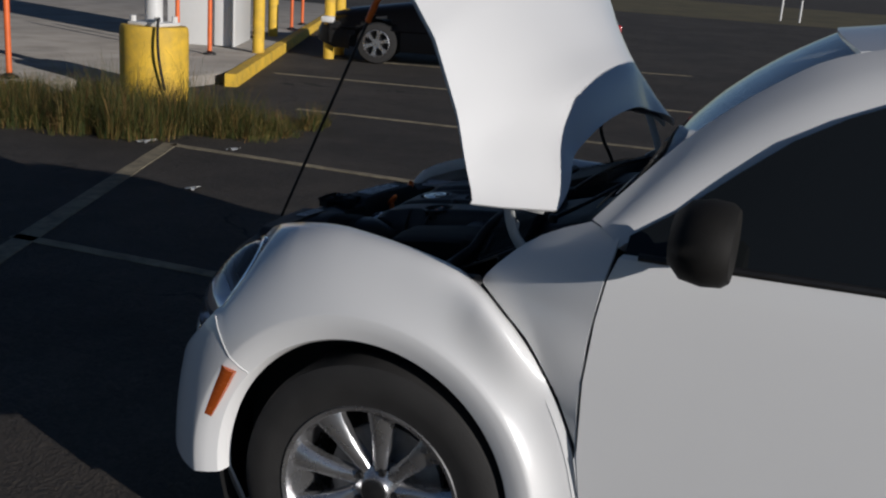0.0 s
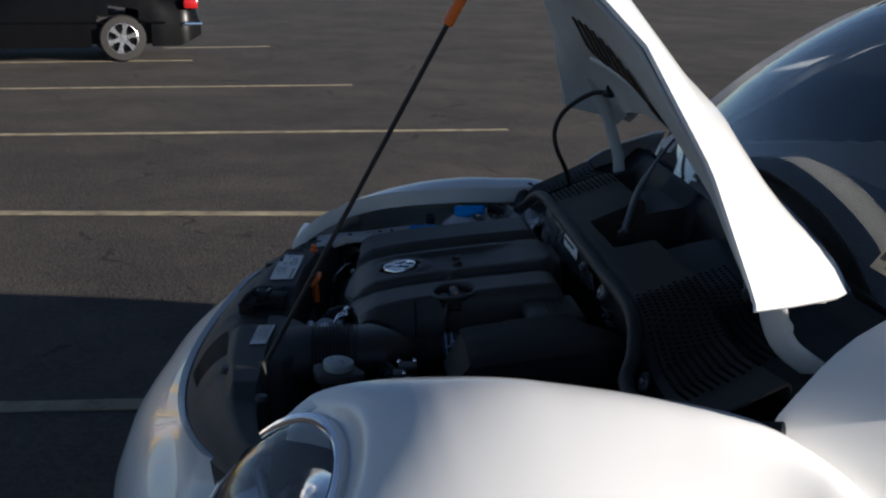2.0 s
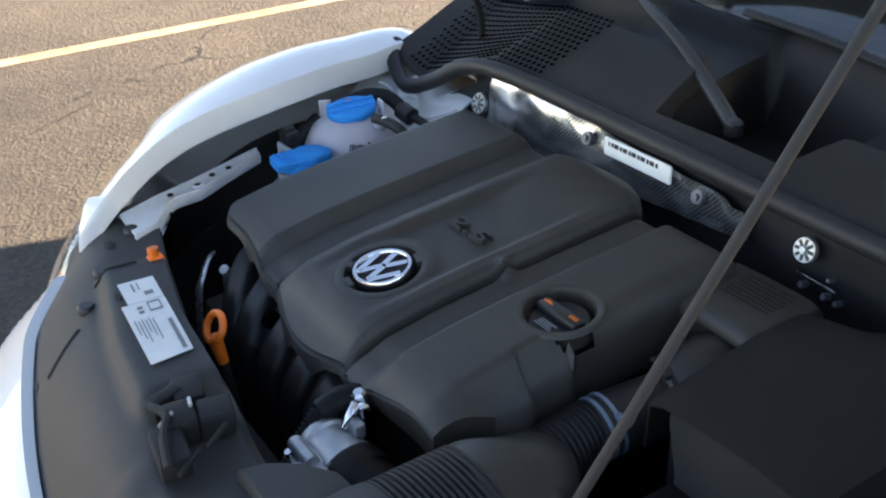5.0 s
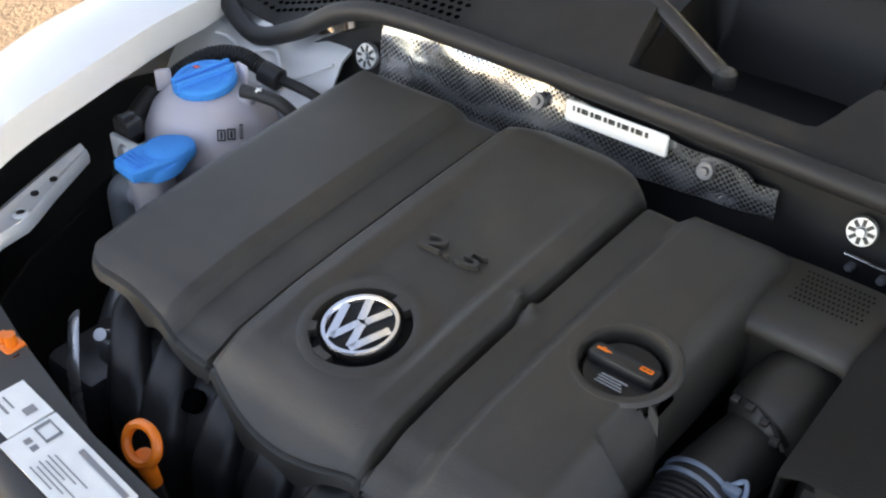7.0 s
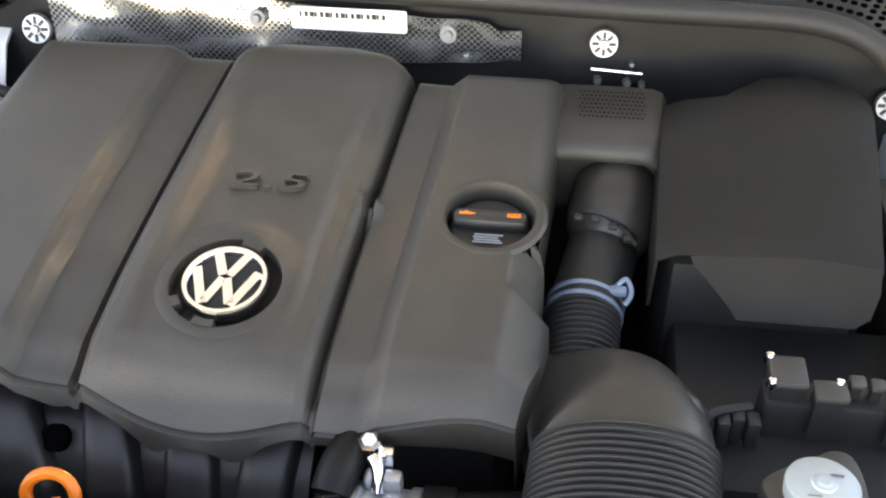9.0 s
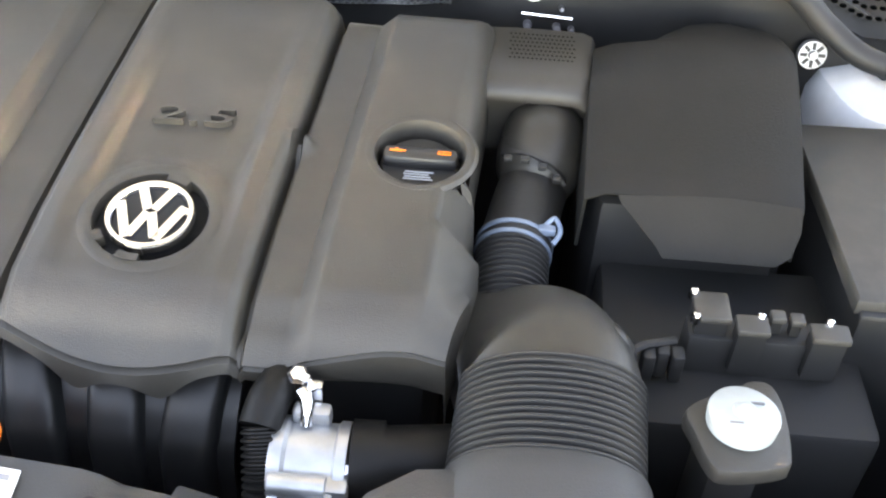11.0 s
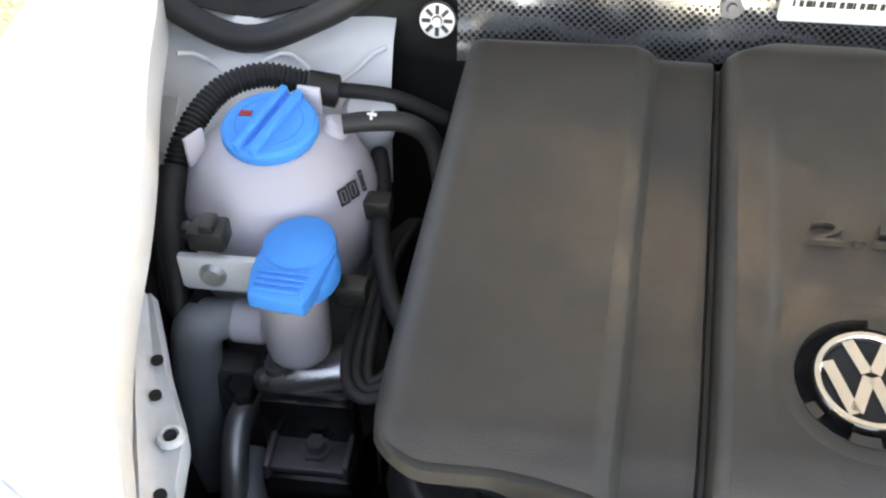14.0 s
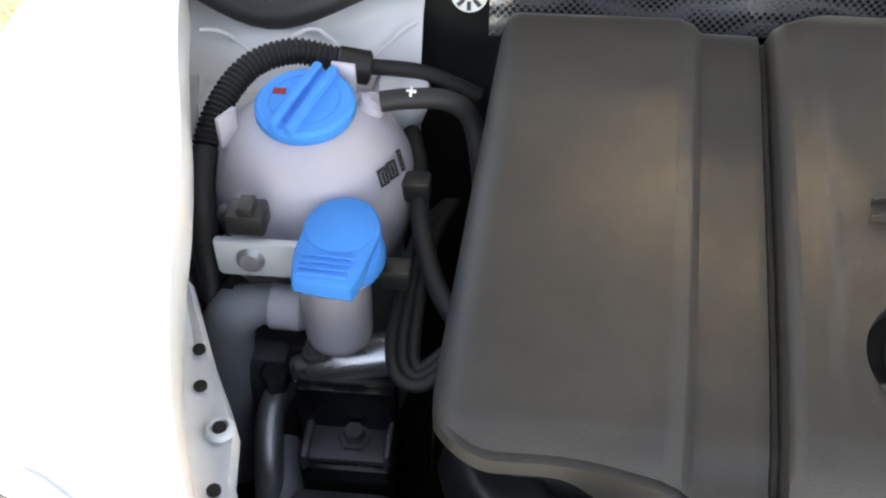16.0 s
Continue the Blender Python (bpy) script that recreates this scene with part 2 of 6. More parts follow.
def foil():
    """Embossed aluminium heat shield with rows of small dimples."""
    m = bpy.data.materials.new("embossed_foil")
    ns, ln, b = nodes_of(m)
    tc = ns.new("ShaderNodeTexCoord")
    mp = ns.new("ShaderNodeMapping")
    mp.inputs["Rotation"].default_value = (0, radians(45), 0)
    ln.new(tc.outputs["Object"], mp.inputs["Vector"])
    vo = ns.new("ShaderNodeTexVoronoi")
    vo.inputs["Scale"].default_value, vo.inputs["Randomness"].default_value = 200, 0.0
    ln.new(mp.outputs[0], vo.inputs["Vector"])
    r = ns.new("ShaderNodeValToRGB")
    r.color_ramp.elements[0].position, r.color_ramp.elements[0].color = 0.30, (0.06, 0.06, 0.06, 1)
    r.color_ramp.elements[1].position, r.color_ramp.elements[1].color = 0.52, (0.62, 0.62, 0.62, 1)
    ln.new(vo.outputs["Distance"], r.inputs["Fac"])
    ln.new(r.outputs[0], b.inputs["Base Color"])
    b.inputs["Metallic"].default_value, b.inputs["Roughness"].default_value = 0.85, 0.22
    no = ns.new("ShaderNodeTexNoise")
    no.inputs["Scale"].default_value = 25
    ln.new(tc.outputs["Object"], no.inputs["Vector"])
    bp = ns.new("ShaderNodeBump")
    bp.inputs["Strength"].default_value, bp.inputs["Distance"].default_value = 0.15, 0.02
    ln.new(no.outputs["Fac"], bp.inputs["Height"])
    ln.new(bp.outputs[0], b.inputs["Normal"])
    return m


FOIL = foil()


# ---- shape helpers ----
def thing(name, label, category, at=(0, 0, 0), group="", kind=""):
    ob = new(name)
    ob.empty_display_size = 0.1
    ob.location = at
    return tagged(ob, label, category, group, kind)


def finish(bm, name, mat, angle=38):
    bmesh.ops.recalc_face_normals(bm, faces=bm.faces)
    me = bpy.data.meshes.new(name)
    bm.to_mesh(me)
    bm.free()
    for m in mat if isinstance(mat, (list, tuple)) else [mat]:
        me.materials.append(m)
    me.polygons.foreach_set("use_smooth", [True] * len(me.polygons))
    me.set_sharp_from_angle(angle=radians(angle))
    return me


def top_of(ob):
    m = ob.matrix_basis.copy()
    while ob.parent:
        ob = ob.parent
        m = ob.matrix_basis @ m
    return m


def part(name, bm, mat, parent, label="", angle=38):
    """One mesh, in world metres, under a thing or a part."""
    ob = new(name, finish(bm, name, mat, angle))
    ob.parent = parent
    total = Matrix.Identity(4)
    p = parent
    while p:
        total = p.matrix_basis @ (p.matrix_parent_inverse @ total if p.parent else total)
        p = p.parent
    ob.matrix_parent_inverse = total.inverted()
    if label:
        ob["label"] = label
    return ob


def setting(name, bm, mat, label, category):
    return tagged(new(name, finish(bm, name, mat)), label, category, kind="structure")


def smooth(pts, n=6, closed=False):
    """A Catmull-Rom curve through points."""
    p = [Vector(q) for q in pts]
    out, last = [], len(p) if closed else len(p) - 1
    for i in range(last):
        if closed:
            a, b, c, d = (p[(i + k) % len(p)] for k in (-1, 0, 1, 2))
        else:
            a, b, c, d = p[max(i - 1, 0)], p[i], p[i + 1], p[min(i + 2, len(p) - 1)]
        for k in range(n):
            t = k / n
            out.append(0.5 * (2 * b + (c - a) * t + (2 * a - 5 * b + 4 * c - d) * t * t + (3 * b - a - 3 * c + d) * t ** 3))
    return out if closed else out + [p[-1]]


def grid(rows, close_v=False, bm=None, cap=False):
    bm = bm or bmesh.new()
    vs = [[bm.verts.new(p) for p in row] for row in rows]
    n = len(vs[0])
    for a, b in zip(vs, vs[1:]):
        for j in range(n if close_v else n - 1):
            bm.faces.new((a[j], a[(j + 1) % n], b[(j + 1) % n], b[j]))
    if cap:
        bm.faces.new(vs[0][::-1])
        bm.faces.new(vs[-1])
    return bm


def thick(bm, t):
    """Gives a sheet a back, t behind it, and closes its rim."""
    bmesh.ops.remove_doubles(bm, verts=bm.verts, dist=1e-5)
    bmesh.ops.recalc_face_normals(bm, faces=bm.faces)
    bm.normal_update()
    rim = [tuple(e.verts) for e in bm.edges if len(e.link_faces) == 1]
    fronts = [tuple(f.verts) for f in bm.faces]
    back = {v: bm.verts.new(v.co - v.normal * t) for v in list(bm.verts)}
    for f in fronts:
        bm.faces.new([back[v] for v in reversed(f)])
    for a, b in rim:
        bm.faces.new((a, b, back[b], back[a]))
    return bm


def tube(path, r, n=14, bm=None, cap=True, flat=1.0):
    path = [Vector(p) for p in path]
    rows, side = [], None
    for i, p in enumerate(path):
        d = (path[min(i + 1, len(path) - 1)] - path[max(i - 1, 0)]).normalized()
        side = d.orthogonal().normalized() if side is None else (side - d * side.dot(d)).normalized()
        up = d.cross(side)
        rr = r[i] if isinstance(r, (list, tuple)) else r
        rows.append([p + (side * math.cos(a) + up * math.sin(a) * flat) * rr for a in (2 * math.pi * k / n for k in range(n))])
    return grid(rows, True, bm, cap)


def ribbed(path, r, pitch, depth, n=18, bm=None):
    """A corrugated hose: rings along a path."""
    path = [Vector(p) for p in path]
    dist = [0.0]
    for a, b in zip(path, path[1:]):
        dist.append(dist[-1] + (b - a).length)
    steps = max(8, int(dist[-1] / pitch * 4))
    pts, rs = [], []
    for k in range(steps + 1):
        s, i = dist[-1] * k / steps, 0
        while i < len(dist) - 2 and dist[i + 1] < s:
            i += 1
        pts.append(path[i].lerp(path[i + 1], (s - dist[i]) / max(dist[i + 1] - dist[i], 1e-6)))
        base = r if not isinstance(r, (list, tuple)) else r[0] + (r[1] - r[0]) * k / steps
        rs.append(base - depth * (k % 4 in (2, 3)))
    return tube(pts, rs, n, bm)


def lathe(profile, at=(0, 0, 0), axis=(0, 0, 1), n=32, bm=None, cap=True):
    m = Matrix.Translation(at) @ Vector(axis).to_track_quat("Z", "Y").to_matrix().to_4x4()
    rows = [[m @ Vector((r * math.cos(a), r * math.sin(a), z)) for a in (2 * math.pi * k / n for k in range(n))] for r, z in profile]
    return grid(rows, True, bm, cap)


def box(bm, lo, hi, bevel=0.0, turn=None, seg=2):
    lo, hi = Vector(lo), Vector(hi)
    made = bmesh.ops.create_cube(bm, size=1.0)
    c, s = (lo + hi) / 2, hi - lo
    for v in made["verts"]:
        v.co = Vector((v.co.x * s.x, v.co.y * s.y, v.co.z * s.z))
    if bevel:
        edges = list({e for v in made["verts"] for e in v.link_edges})
        made = bmesh.ops.bevel(bm, geom=edges, offset=bevel, segments=seg, affect="EDGES", profile=0.5)
        verts = {v for f in made["faces"] for v in f.verts}
        grow = list(verts)
        while grow:
            for e in grow.pop().link_edges:
                for v in e.verts:
                    if v not in verts:
                        verts.add(v)
                        grow.append(v)
    else:
        verts = set(made["verts"])
    m = Matrix.Translation(c) @ (turn or Matrix.Identity(4))
    for v in verts:
        v.co = m @ v.co
    return bm


def prism(outline, lo, hi, bevel=0.0, m=None, bm=None):
    """An outline in x, y, drawn up from lo to hi, its upper rim rounded."""
    bm = bm or bmesh.new()
    m = m or Matrix.Identity(4)
    c = sum((Vector((*p, 0)) for p in outline), Vector()) / len(outline)
    rings = [(0, lo), (0, hi - bevel)] + ([(bevel * 0.3, hi - bevel * 0.3), (bevel, hi)] if bevel else [(0, hi)])
    rows = []
    for inset, z in rings:
        row = []
        for p in outline:
            q = Vector((*p, 0))
            d = (c - q)
            q = q + d.normalized() * min(inset, d.length * 0.9)
            row.append(m @ Vector((q.x, q.y, z)))
        rows.append(row)
    return grid(rows, True, bm, True)


def lettering(text, size, m, depth, mat, parent, name="lettering", label=""):
    cu = bpy.data.curves.new(name, "FONT")
    cu.body, cu.size, cu.extrude, cu.align_x, cu.align_y = text, size, depth, "CENTER", "CENTER"
    cu.resolution_u = 3
    tmp = bpy.data.objects.new(name, cu)
    scene.collection.objects.link(tmp)
    me = bpy.data.meshes.new_from_object(tmp.evaluated_get(bpy.context.evaluated_depsgraph_get()))
    bpy.data.objects.remove(tmp)
    bm = bmesh.new()
    bm.from_mesh(me)
    bm.transform(m)
    bpy.data.meshes.remove(me)
    return part(name, bm, mat, parent, label)


def mix(a, b, t):
    return a + (b - a) * t


def along(table, u):
    """Linear reading of a table of (u, values...)."""
    for a, b in zip(table, table[1:]):
        if u <= b[0]:
            t = max(0.0, (u - a[0]) / (b[0] - a[0]))
            return [mix(p, q, t) for p, q in zip(a[1:], b[1:])]
    return list(table[-1][1:])


def mirror(bm):
    for v in bm.verts:
        v.co.x = -v.co.x
    bmesh.ops.reverse_faces(bm, faces=bm.faces)
    return bm


# ---- ground, lines, island ----
bm = bmesh.new()
vs = [bm.verts.new(p) for p in ((-600, -600, 0), (600, -600, 0), (600, 600, 0), (-600, 600, 0))]
bm.faces.new(vs)
setting("ground", bm, ASPHALT, "worn brown-grey asphalt of a parking lot", "parking lot")


def stripe(name, a, b, width):
    a, b = Vector((*a, 0)), Vector((*b, 0))
    d = (b - a).normalized()
    side = Vector((-d.y, d.x, 0)) * width / 2
    n = max(2, int((b - a).length / 0.12))
    rows = []
    for k in range(n + 1):
        p = a.lerp(b, k / n)
        w1, w2 = 1 + 0.10 * noise.noise(p * 4), 1 + 0.10 * noise.noise(p * 4 + Vector((9, 0, 0)))
        rows.append([p - side * w1 + Vector((0, 0, 0.001)), p - side * w1 * 0.96 + Vector((0, 0, 0.005)), p + side * w2 * 0.96 + Vector((0, 0, 0.005)), p + side * w2 + Vector((0, 0, 0.001))])
    return setting(name, grid(rows), LINE_PAINT, "faded cream parking bay line on asphalt", "parking line")


for a, b in (((-4.06, -4.08), (-3.88, 3.6)), ((-6.60, -4.36), (-7.05, 1.05)), ((-9.30, -6.22), (-10.2, -0.3)), ((-11.97, -6.45), (-12.85, -2.5)), ((-14.7, -3.2), (-15.2, -1.6)), ((-1.3, -3.1), (-1.3, 2.2)), ((1.4, -3.0), (1.4, 2.2))):
    stripe("parking_line", a, b, 0.085)
stripe("parking_line", (-4.1, -4.12), (-0.6, -2.75), 0.13)
stripe("parking_line", (-44.3, 4.4), (-38.3, 10.4), 0.3)

verge = bmesh.new()
grid([[(-46.0, y, 0.004 + 0.0), (-58.0, y, 0.10), (-75.0, y, 0.25)] for y in range(-90, 91, 10)], bm=verge)
setting("grass_verge", verge, VERGE, "dry brown grass verge beyond the lot", "verge")
kerb_a, kerb_b = Vector((-7.6, -5.8, 0)), Vector((-26.0, -13.7, 0))
kd = (kerb_b - kerb_a).normalized()
kn = Vector((0.39, -0.92, 0)).normalized()


def slab(corners, top, mat, name, label, category):
    bm = bmesh.new()
    grid([[Vector((*c, 0)) for c in corners], [Vector((*c, top - 0.02)) for c in corners], [Vector((*c, top)) + (sum((Vector((*q, 0)) for q in corners), Vector()) / len(corners) - Vector((*c, 0))).normalized() * 0.03 for c in corners]], True, bm)
    bm.faces.new([v for v in bm.verts][-len(corners):])
    return setting(name, bm, mat, label, category)


slab([(-6.3, -6.1), (-8.0, -6.05), (-26.0, -13.75), (-30.0, -40.0), (-6.0, -40.0), (-3.5, -9.0)], 0.14, CONCRETE, "pavement", "worn concrete pavement of the island", "pavement")
kerb = bmesh.new()
for k in range(12):
    a, b = kerb_a + kd * (k * 1.6), kerb_a + kd * (k * 1.6 + 1.575)
    side = Vector((-kd.y, kd.x, 0)) * (1 if Vector((-kd.y, kd.x, 0)).dot(kn) < 0 else -1) * 0.075
    grid([[p - side, p - side + Vector((0, 0, 0.15)), p + side * 0.8 + Vector((0, 0, 0.15)), p + side + Vector((0, 0, 0.13)), p + side] for p in (a, b)], True, kerb, True)
setting("kerb", kerb, YELLOW, "yellow painted concrete kerb, paint worn", "kerb")


# ---- white car ----
car = thing("car", "white two-door compact car with its hood propped open", "car", (0, 0, 0))
HUB_Y, HUB_Z = 0.0, 0.335
ARCH = Vector((-0.03, 0.345))

EDGE = [(-14, .845, .505, .24), (11, .845, .49, .45), (24, .845, .46, .56), (36, .845, .41, .67), (50, .835, .33, .78), (60, .80, .255, .83), (67, .757, .19, .868),
        (75, .742, .13, .888), (90, .70, -.03, .905), (105, .650, -.19, .909), (118, .628, -.31, .901), (130, .602, -.40, .880), (139, .565, -.475, .840), (150, .56, -.55, .745),
        (160, .60, -.575, .62), (172, .66, -.585, .48), (186, .68, -.595, .33)]


def ease(a, b, x):
    t = min(1.0, max(0.0, (x - a) / (b - a)))
    return t * t * (3 - 2 * t)


def settle(y):
    """How much lower the right fender's edge sits than the left one's."""
    return .050 * ease(-.57, -.40, y) * (1 - ease(.02, .2, y))


def fender_rows(lift, swell, down, tuck=0.0):
    rows = []
    for k in range(0, 151):
        phi = -14 + 200 * k / 150
        d = Vector((0, math.cos(radians(phi)), math.sin(radians(phi))))
        c = Vector((0, ARCH.x, ARCH.y))
        e = Vector(along(EDGE, phi))
        if phi > 20:
            for off in (-4, 4):
                e += Vector(along(EDGE, phi + off))
            e /= 3
        e.z -= settle(e.y) * down
        if down:
            e += Vector((-.015, -.004, .006)) * ease(64, 84, phi) * (1 - ease(138, 150, phi))
        flare = c + d * 0.437 + Vector((.893, 0, 0))
        lip = [c + d * 0.362 + Vector((.84, 0, 0)), c + d * 0.368 + Vector((.872, 0, 0)), c + d * 0.374 + Vector((.882, 0, 0)), c + d * 0.40 + Vector((.891, 0, 0)), flare + d * -0.008 + Vector((.002, 0, 0))]
        size = (e - flare).length
        w = ease(34, 62, phi)
        p1 = flare + d * 0.38 * size * mix(0.8, swell, w) + Vector((-.040 - .025 * ease(95, 135, phi), 0, 0))
        low, high = e - d * 0.3 * size + Vector((.012, 0, 0)), e + Vector((mix(.13, .09, ease(112, 135, phi)) - tuck * ease(100, 122, phi), 0, mix(lift, .010, ease(100, 135, phi)) - tuck * .8 * ease(84, 112, phi)))
        if phi > 140:
            high = e + Vector((.10, -.03, .02))
        p2 = low.lerp(high, w)
        curve = []
        for j in range(25):
            t = j / 24
            curve.append(flare * (1 - t) ** 3 + p1 * 3 * t * (1 - t) ** 2 + p2 * 3 * t * t * (1 - t) + e * t ** 3)
        inner = [e + Vector((-.003, 0, -.008)).lerp(Vector((0.004, -.01, -.012)), 1 - w), e + Vector((-.002, 0, -.04)).lerp(Vector((-.02, 0, -.012)), 1 - w)]
        rows.append(lip + curve + inner)
    return rows


LAMP_N = Vector((.42, -.74, .52)).normalized()
LAMP_UP = (Vector((.074, .215, .232)) - LAMP_N * LAMP_N.dot(Vector((.074, .215, .232)))).normalized()
LAMP_RX, LAMP_RY = .115, .158
LAMP_AT = {1: Vector((.655, -.505, .705)), -1: Vector((.690, -.482, .655))}


def lamp_hole(bm, which=0):
    """Presses a sheet flush with the headlights and cuts their openings; which = 0: both sides by the sign of x."""
    side = LAMP_UP.cross(LAMP_N)

    def place(p):
        sx = which or (-1 if p.x < 0 else 1)
        flip = 1 if which else sx
        d = Vector((p.x * flip, p.y, p.z)) - LAMP_AT[sx]
        return flip, math.hypot(d.dot(side) / LAMP_RX, d.dot(LAMP_UP) / LAMP_RY), d.dot(LAMP_N)

    for v in bm.verts:
        flip, r, h = place(v.co)
        if r < 1.6 and abs(h) < .2:
            move = LAMP_N * ((-.004 - h) * (1 - ease(1.1, 1.6, r)))
            v.co += Vector((move.x * flip, move.y, move.z))
    gone = []
    for f in bm.faces:
        flip, r, h = place(f.calc_center_median())
        if r < 1.03 and abs(h) < .25:
            gone.append(f)
    bmesh.ops.delete(bm, geom=gone, context="FACES")
    return bm


for flip in (False, True):
    rows = fender_rows(*((.034, 1.06, .38, .030) if flip else (.075, 1.2, 0.0)))
    seam = [p + Vector((.0008, 0, 0)) for p in rows[116][2:11]]
    bm = thick(lamp_hole(grid(rows), -1 if flip else 1), 0.004)
    fender = part("fender", mirror(bm) if flip else bm, PAINT, car, "glossy white fender with a flared wheel arch")
    bm = tube(seam, .0014, 6)
    part("panel_seam", mirror(bm) if flip else bm, WHITE, fender, "thin bright seam to the bumper")

# front bumper
FASCIA = [(.06, .16), (.09, .11), (.14, .06), (.22, .03), (.32, -.004), (.42, -.018), (.50, -.016), (.57, .010)]


def fascia_point(a, z, d):
    x = (.9 - d) * math.sin(a)
    # a little fuller towards its right end, pulled in at its left one
    shape = .050 * ease(.35, .68, x) * (1 - ease(.82, .9, x))
    full = .034 * ease(.18, .50, -x) * (1 - ease(.80, .89, -x))
    return Vector((x, -.225 - (.607 - d) * math.cos(a) + shape - full, z))


def carrier_front(x):
    return -.715 + .40 * x * x + .034 * ease(.44, .58, -x)


def carrier_edge_z(x):
    return .668 + .20 * x * x


def fascia_top(a, t):
    """From the bumper's widest line up and back to the edge of the lock carrier."""
    low = fascia_point(a, .57, .010)
    x = .60 * math.sin(a)
    high = Vector((x, carrier_front(x) - .006, carrier_edge_z(x) + .004))
    mid = low.lerp(high, .5) + Vector((.05 * math.sin(a), -.014 * math.cos(a), .012))
    return low * (1 - t) ** 2 + mid * 2 * t * (1 - t) + high * t * t


bm = bmesh.new()
ANG = [radians(-70 + 140 * k / 110) for k in range(111)]
rows = [[fascia_point(a, z, d) for a in ANG] for z, d in FASCIA] + [[fascia_top(a, k / 16) for a in ANG] for k in range(1, 17)]
rows.append([fascia_top(a, 1) + Vector((-.01 * math.sin(a), .012, -.004)) for a in ANG])
rows.append([fascia_top(a, 1) + Vector((-.01 * math.sin(a), .016, -.03)) for a in ANG])
grid(rows, bm=bm)
lamp_hole(bm)
bumper = part("bumper", thick(bm, 0.006), PAINT, car, "smooth white front bumper")
bm = bmesh.new()
grid([[fascia_point(radians(-38 + 76 * k / 24), z, d) for k in range(25)] for z, d in ((.20, .022), (.25, .008), (.32, -.002), (.36, -.006))], bm=bm)
part("lower_grille", thick(bm, 0.01), PLASTIC2, bumper, "black lower intake grille")

# side markers and fog lamp
for sx in (1, -1):
    bm = bmesh.new()
    rows = []
    for k in range(6):
        t = k / 5
        y, z = mix(-.352, -.418, t), mix(.585, .455, t)
        o = .900 - 0.010 * t
        rows.append([Vector((sx * q[0], q[1], q[2])) for q in ((o - .03, y - .038, z + .014), (o - .006, y - .034, z + .010), (o + .004, y - .016, z + .004), (o + .003, y + .003, z), (o - .03, y + .006, z - .002))])
    grid(rows, True, bm, True)
    part("side_marker", bm, AMBER, car, "amber side marker lens")
    bm = lathe([(.0, .0), (.04, .004), (.05, .0), (.052, -.02)], (sx * .56, -.735, .34), (sx * .45, -.88, 0), 20, cap=False)
    part("fog_lamp", bm, CHROME, car, "small round fog lamp")


# headlights
def headlight(sx):
    n, up, c = LAMP_N, LAMP_UP, LAMP_AT[sx]
    side = up.cross(n)

    def ring(r, d, n_pts=36, rx=.115, ry=.158):
        pts = [c + side * (rx * r * math.cos(a)) + up * (ry * r * math.sin(a)) + n * d for a in (2 * math.pi * k / n_pts for k in range(n_pts))]
        return [Vector((sx * p.x, p.y, p.z)) for p in pts]

    lamp = part("headlight", grid([ring(1.06, -.05), ring(1.06, .006), ring(1.03, .014), ring(.99, .012), ring(.97, -.01), ring(.80, -.07), ring(.5, -.09), ring(.02, -.095)], True), CHROME, car, "round headlight with a chrome surround")
    part("bezel", grid([ring(1.11, -.06), ring(1.12, -.001), ring(1.10, .012), ring(1.05, .014), ring(1.03, .004), ring(1.03, -.05)], True), CHROME, lamp, "thin chrome bezel")
    part("lens", grid([ring(1.0, .008), ring(.93, .022), ring(.75, .038), ring(.5, .05), ring(.25, .056), ring(.02, .058)], True, cap=False), LENS, lamp, "clear domed lens")
    for off, r in ((Vector((0.03, 0, .055)), .052), (Vector((-.035, 0, -.05)), .045)):
        o = c + side * off.x + up * off.z - n * .055
        part("projector", lathe([(r * 0.2, -.02), (r, .0), (r * 1.05, .02), (r * .9, .022), (r * .5, .035), (.003, .04)], (sx * o.x, o.y, o.z), (sx * n.x, n.y, n.z), 24), CHROME, lamp, "round projector bowl")
    bm = bmesh.new()
    for a, b in ((-.06, .06),):
        p, q = c + side * a - n * .03 + up * .0, c + side * b - n * .03 + up * .01
        tube([(sx * p.x, p.y, p.z), (sx * q.x, q.y, q.z)], .007, 8, bm)
    part("trim_bar", bm, ALLOY, lamp, "bright bar across the lamp")


headlight(1)
headlight(-1)


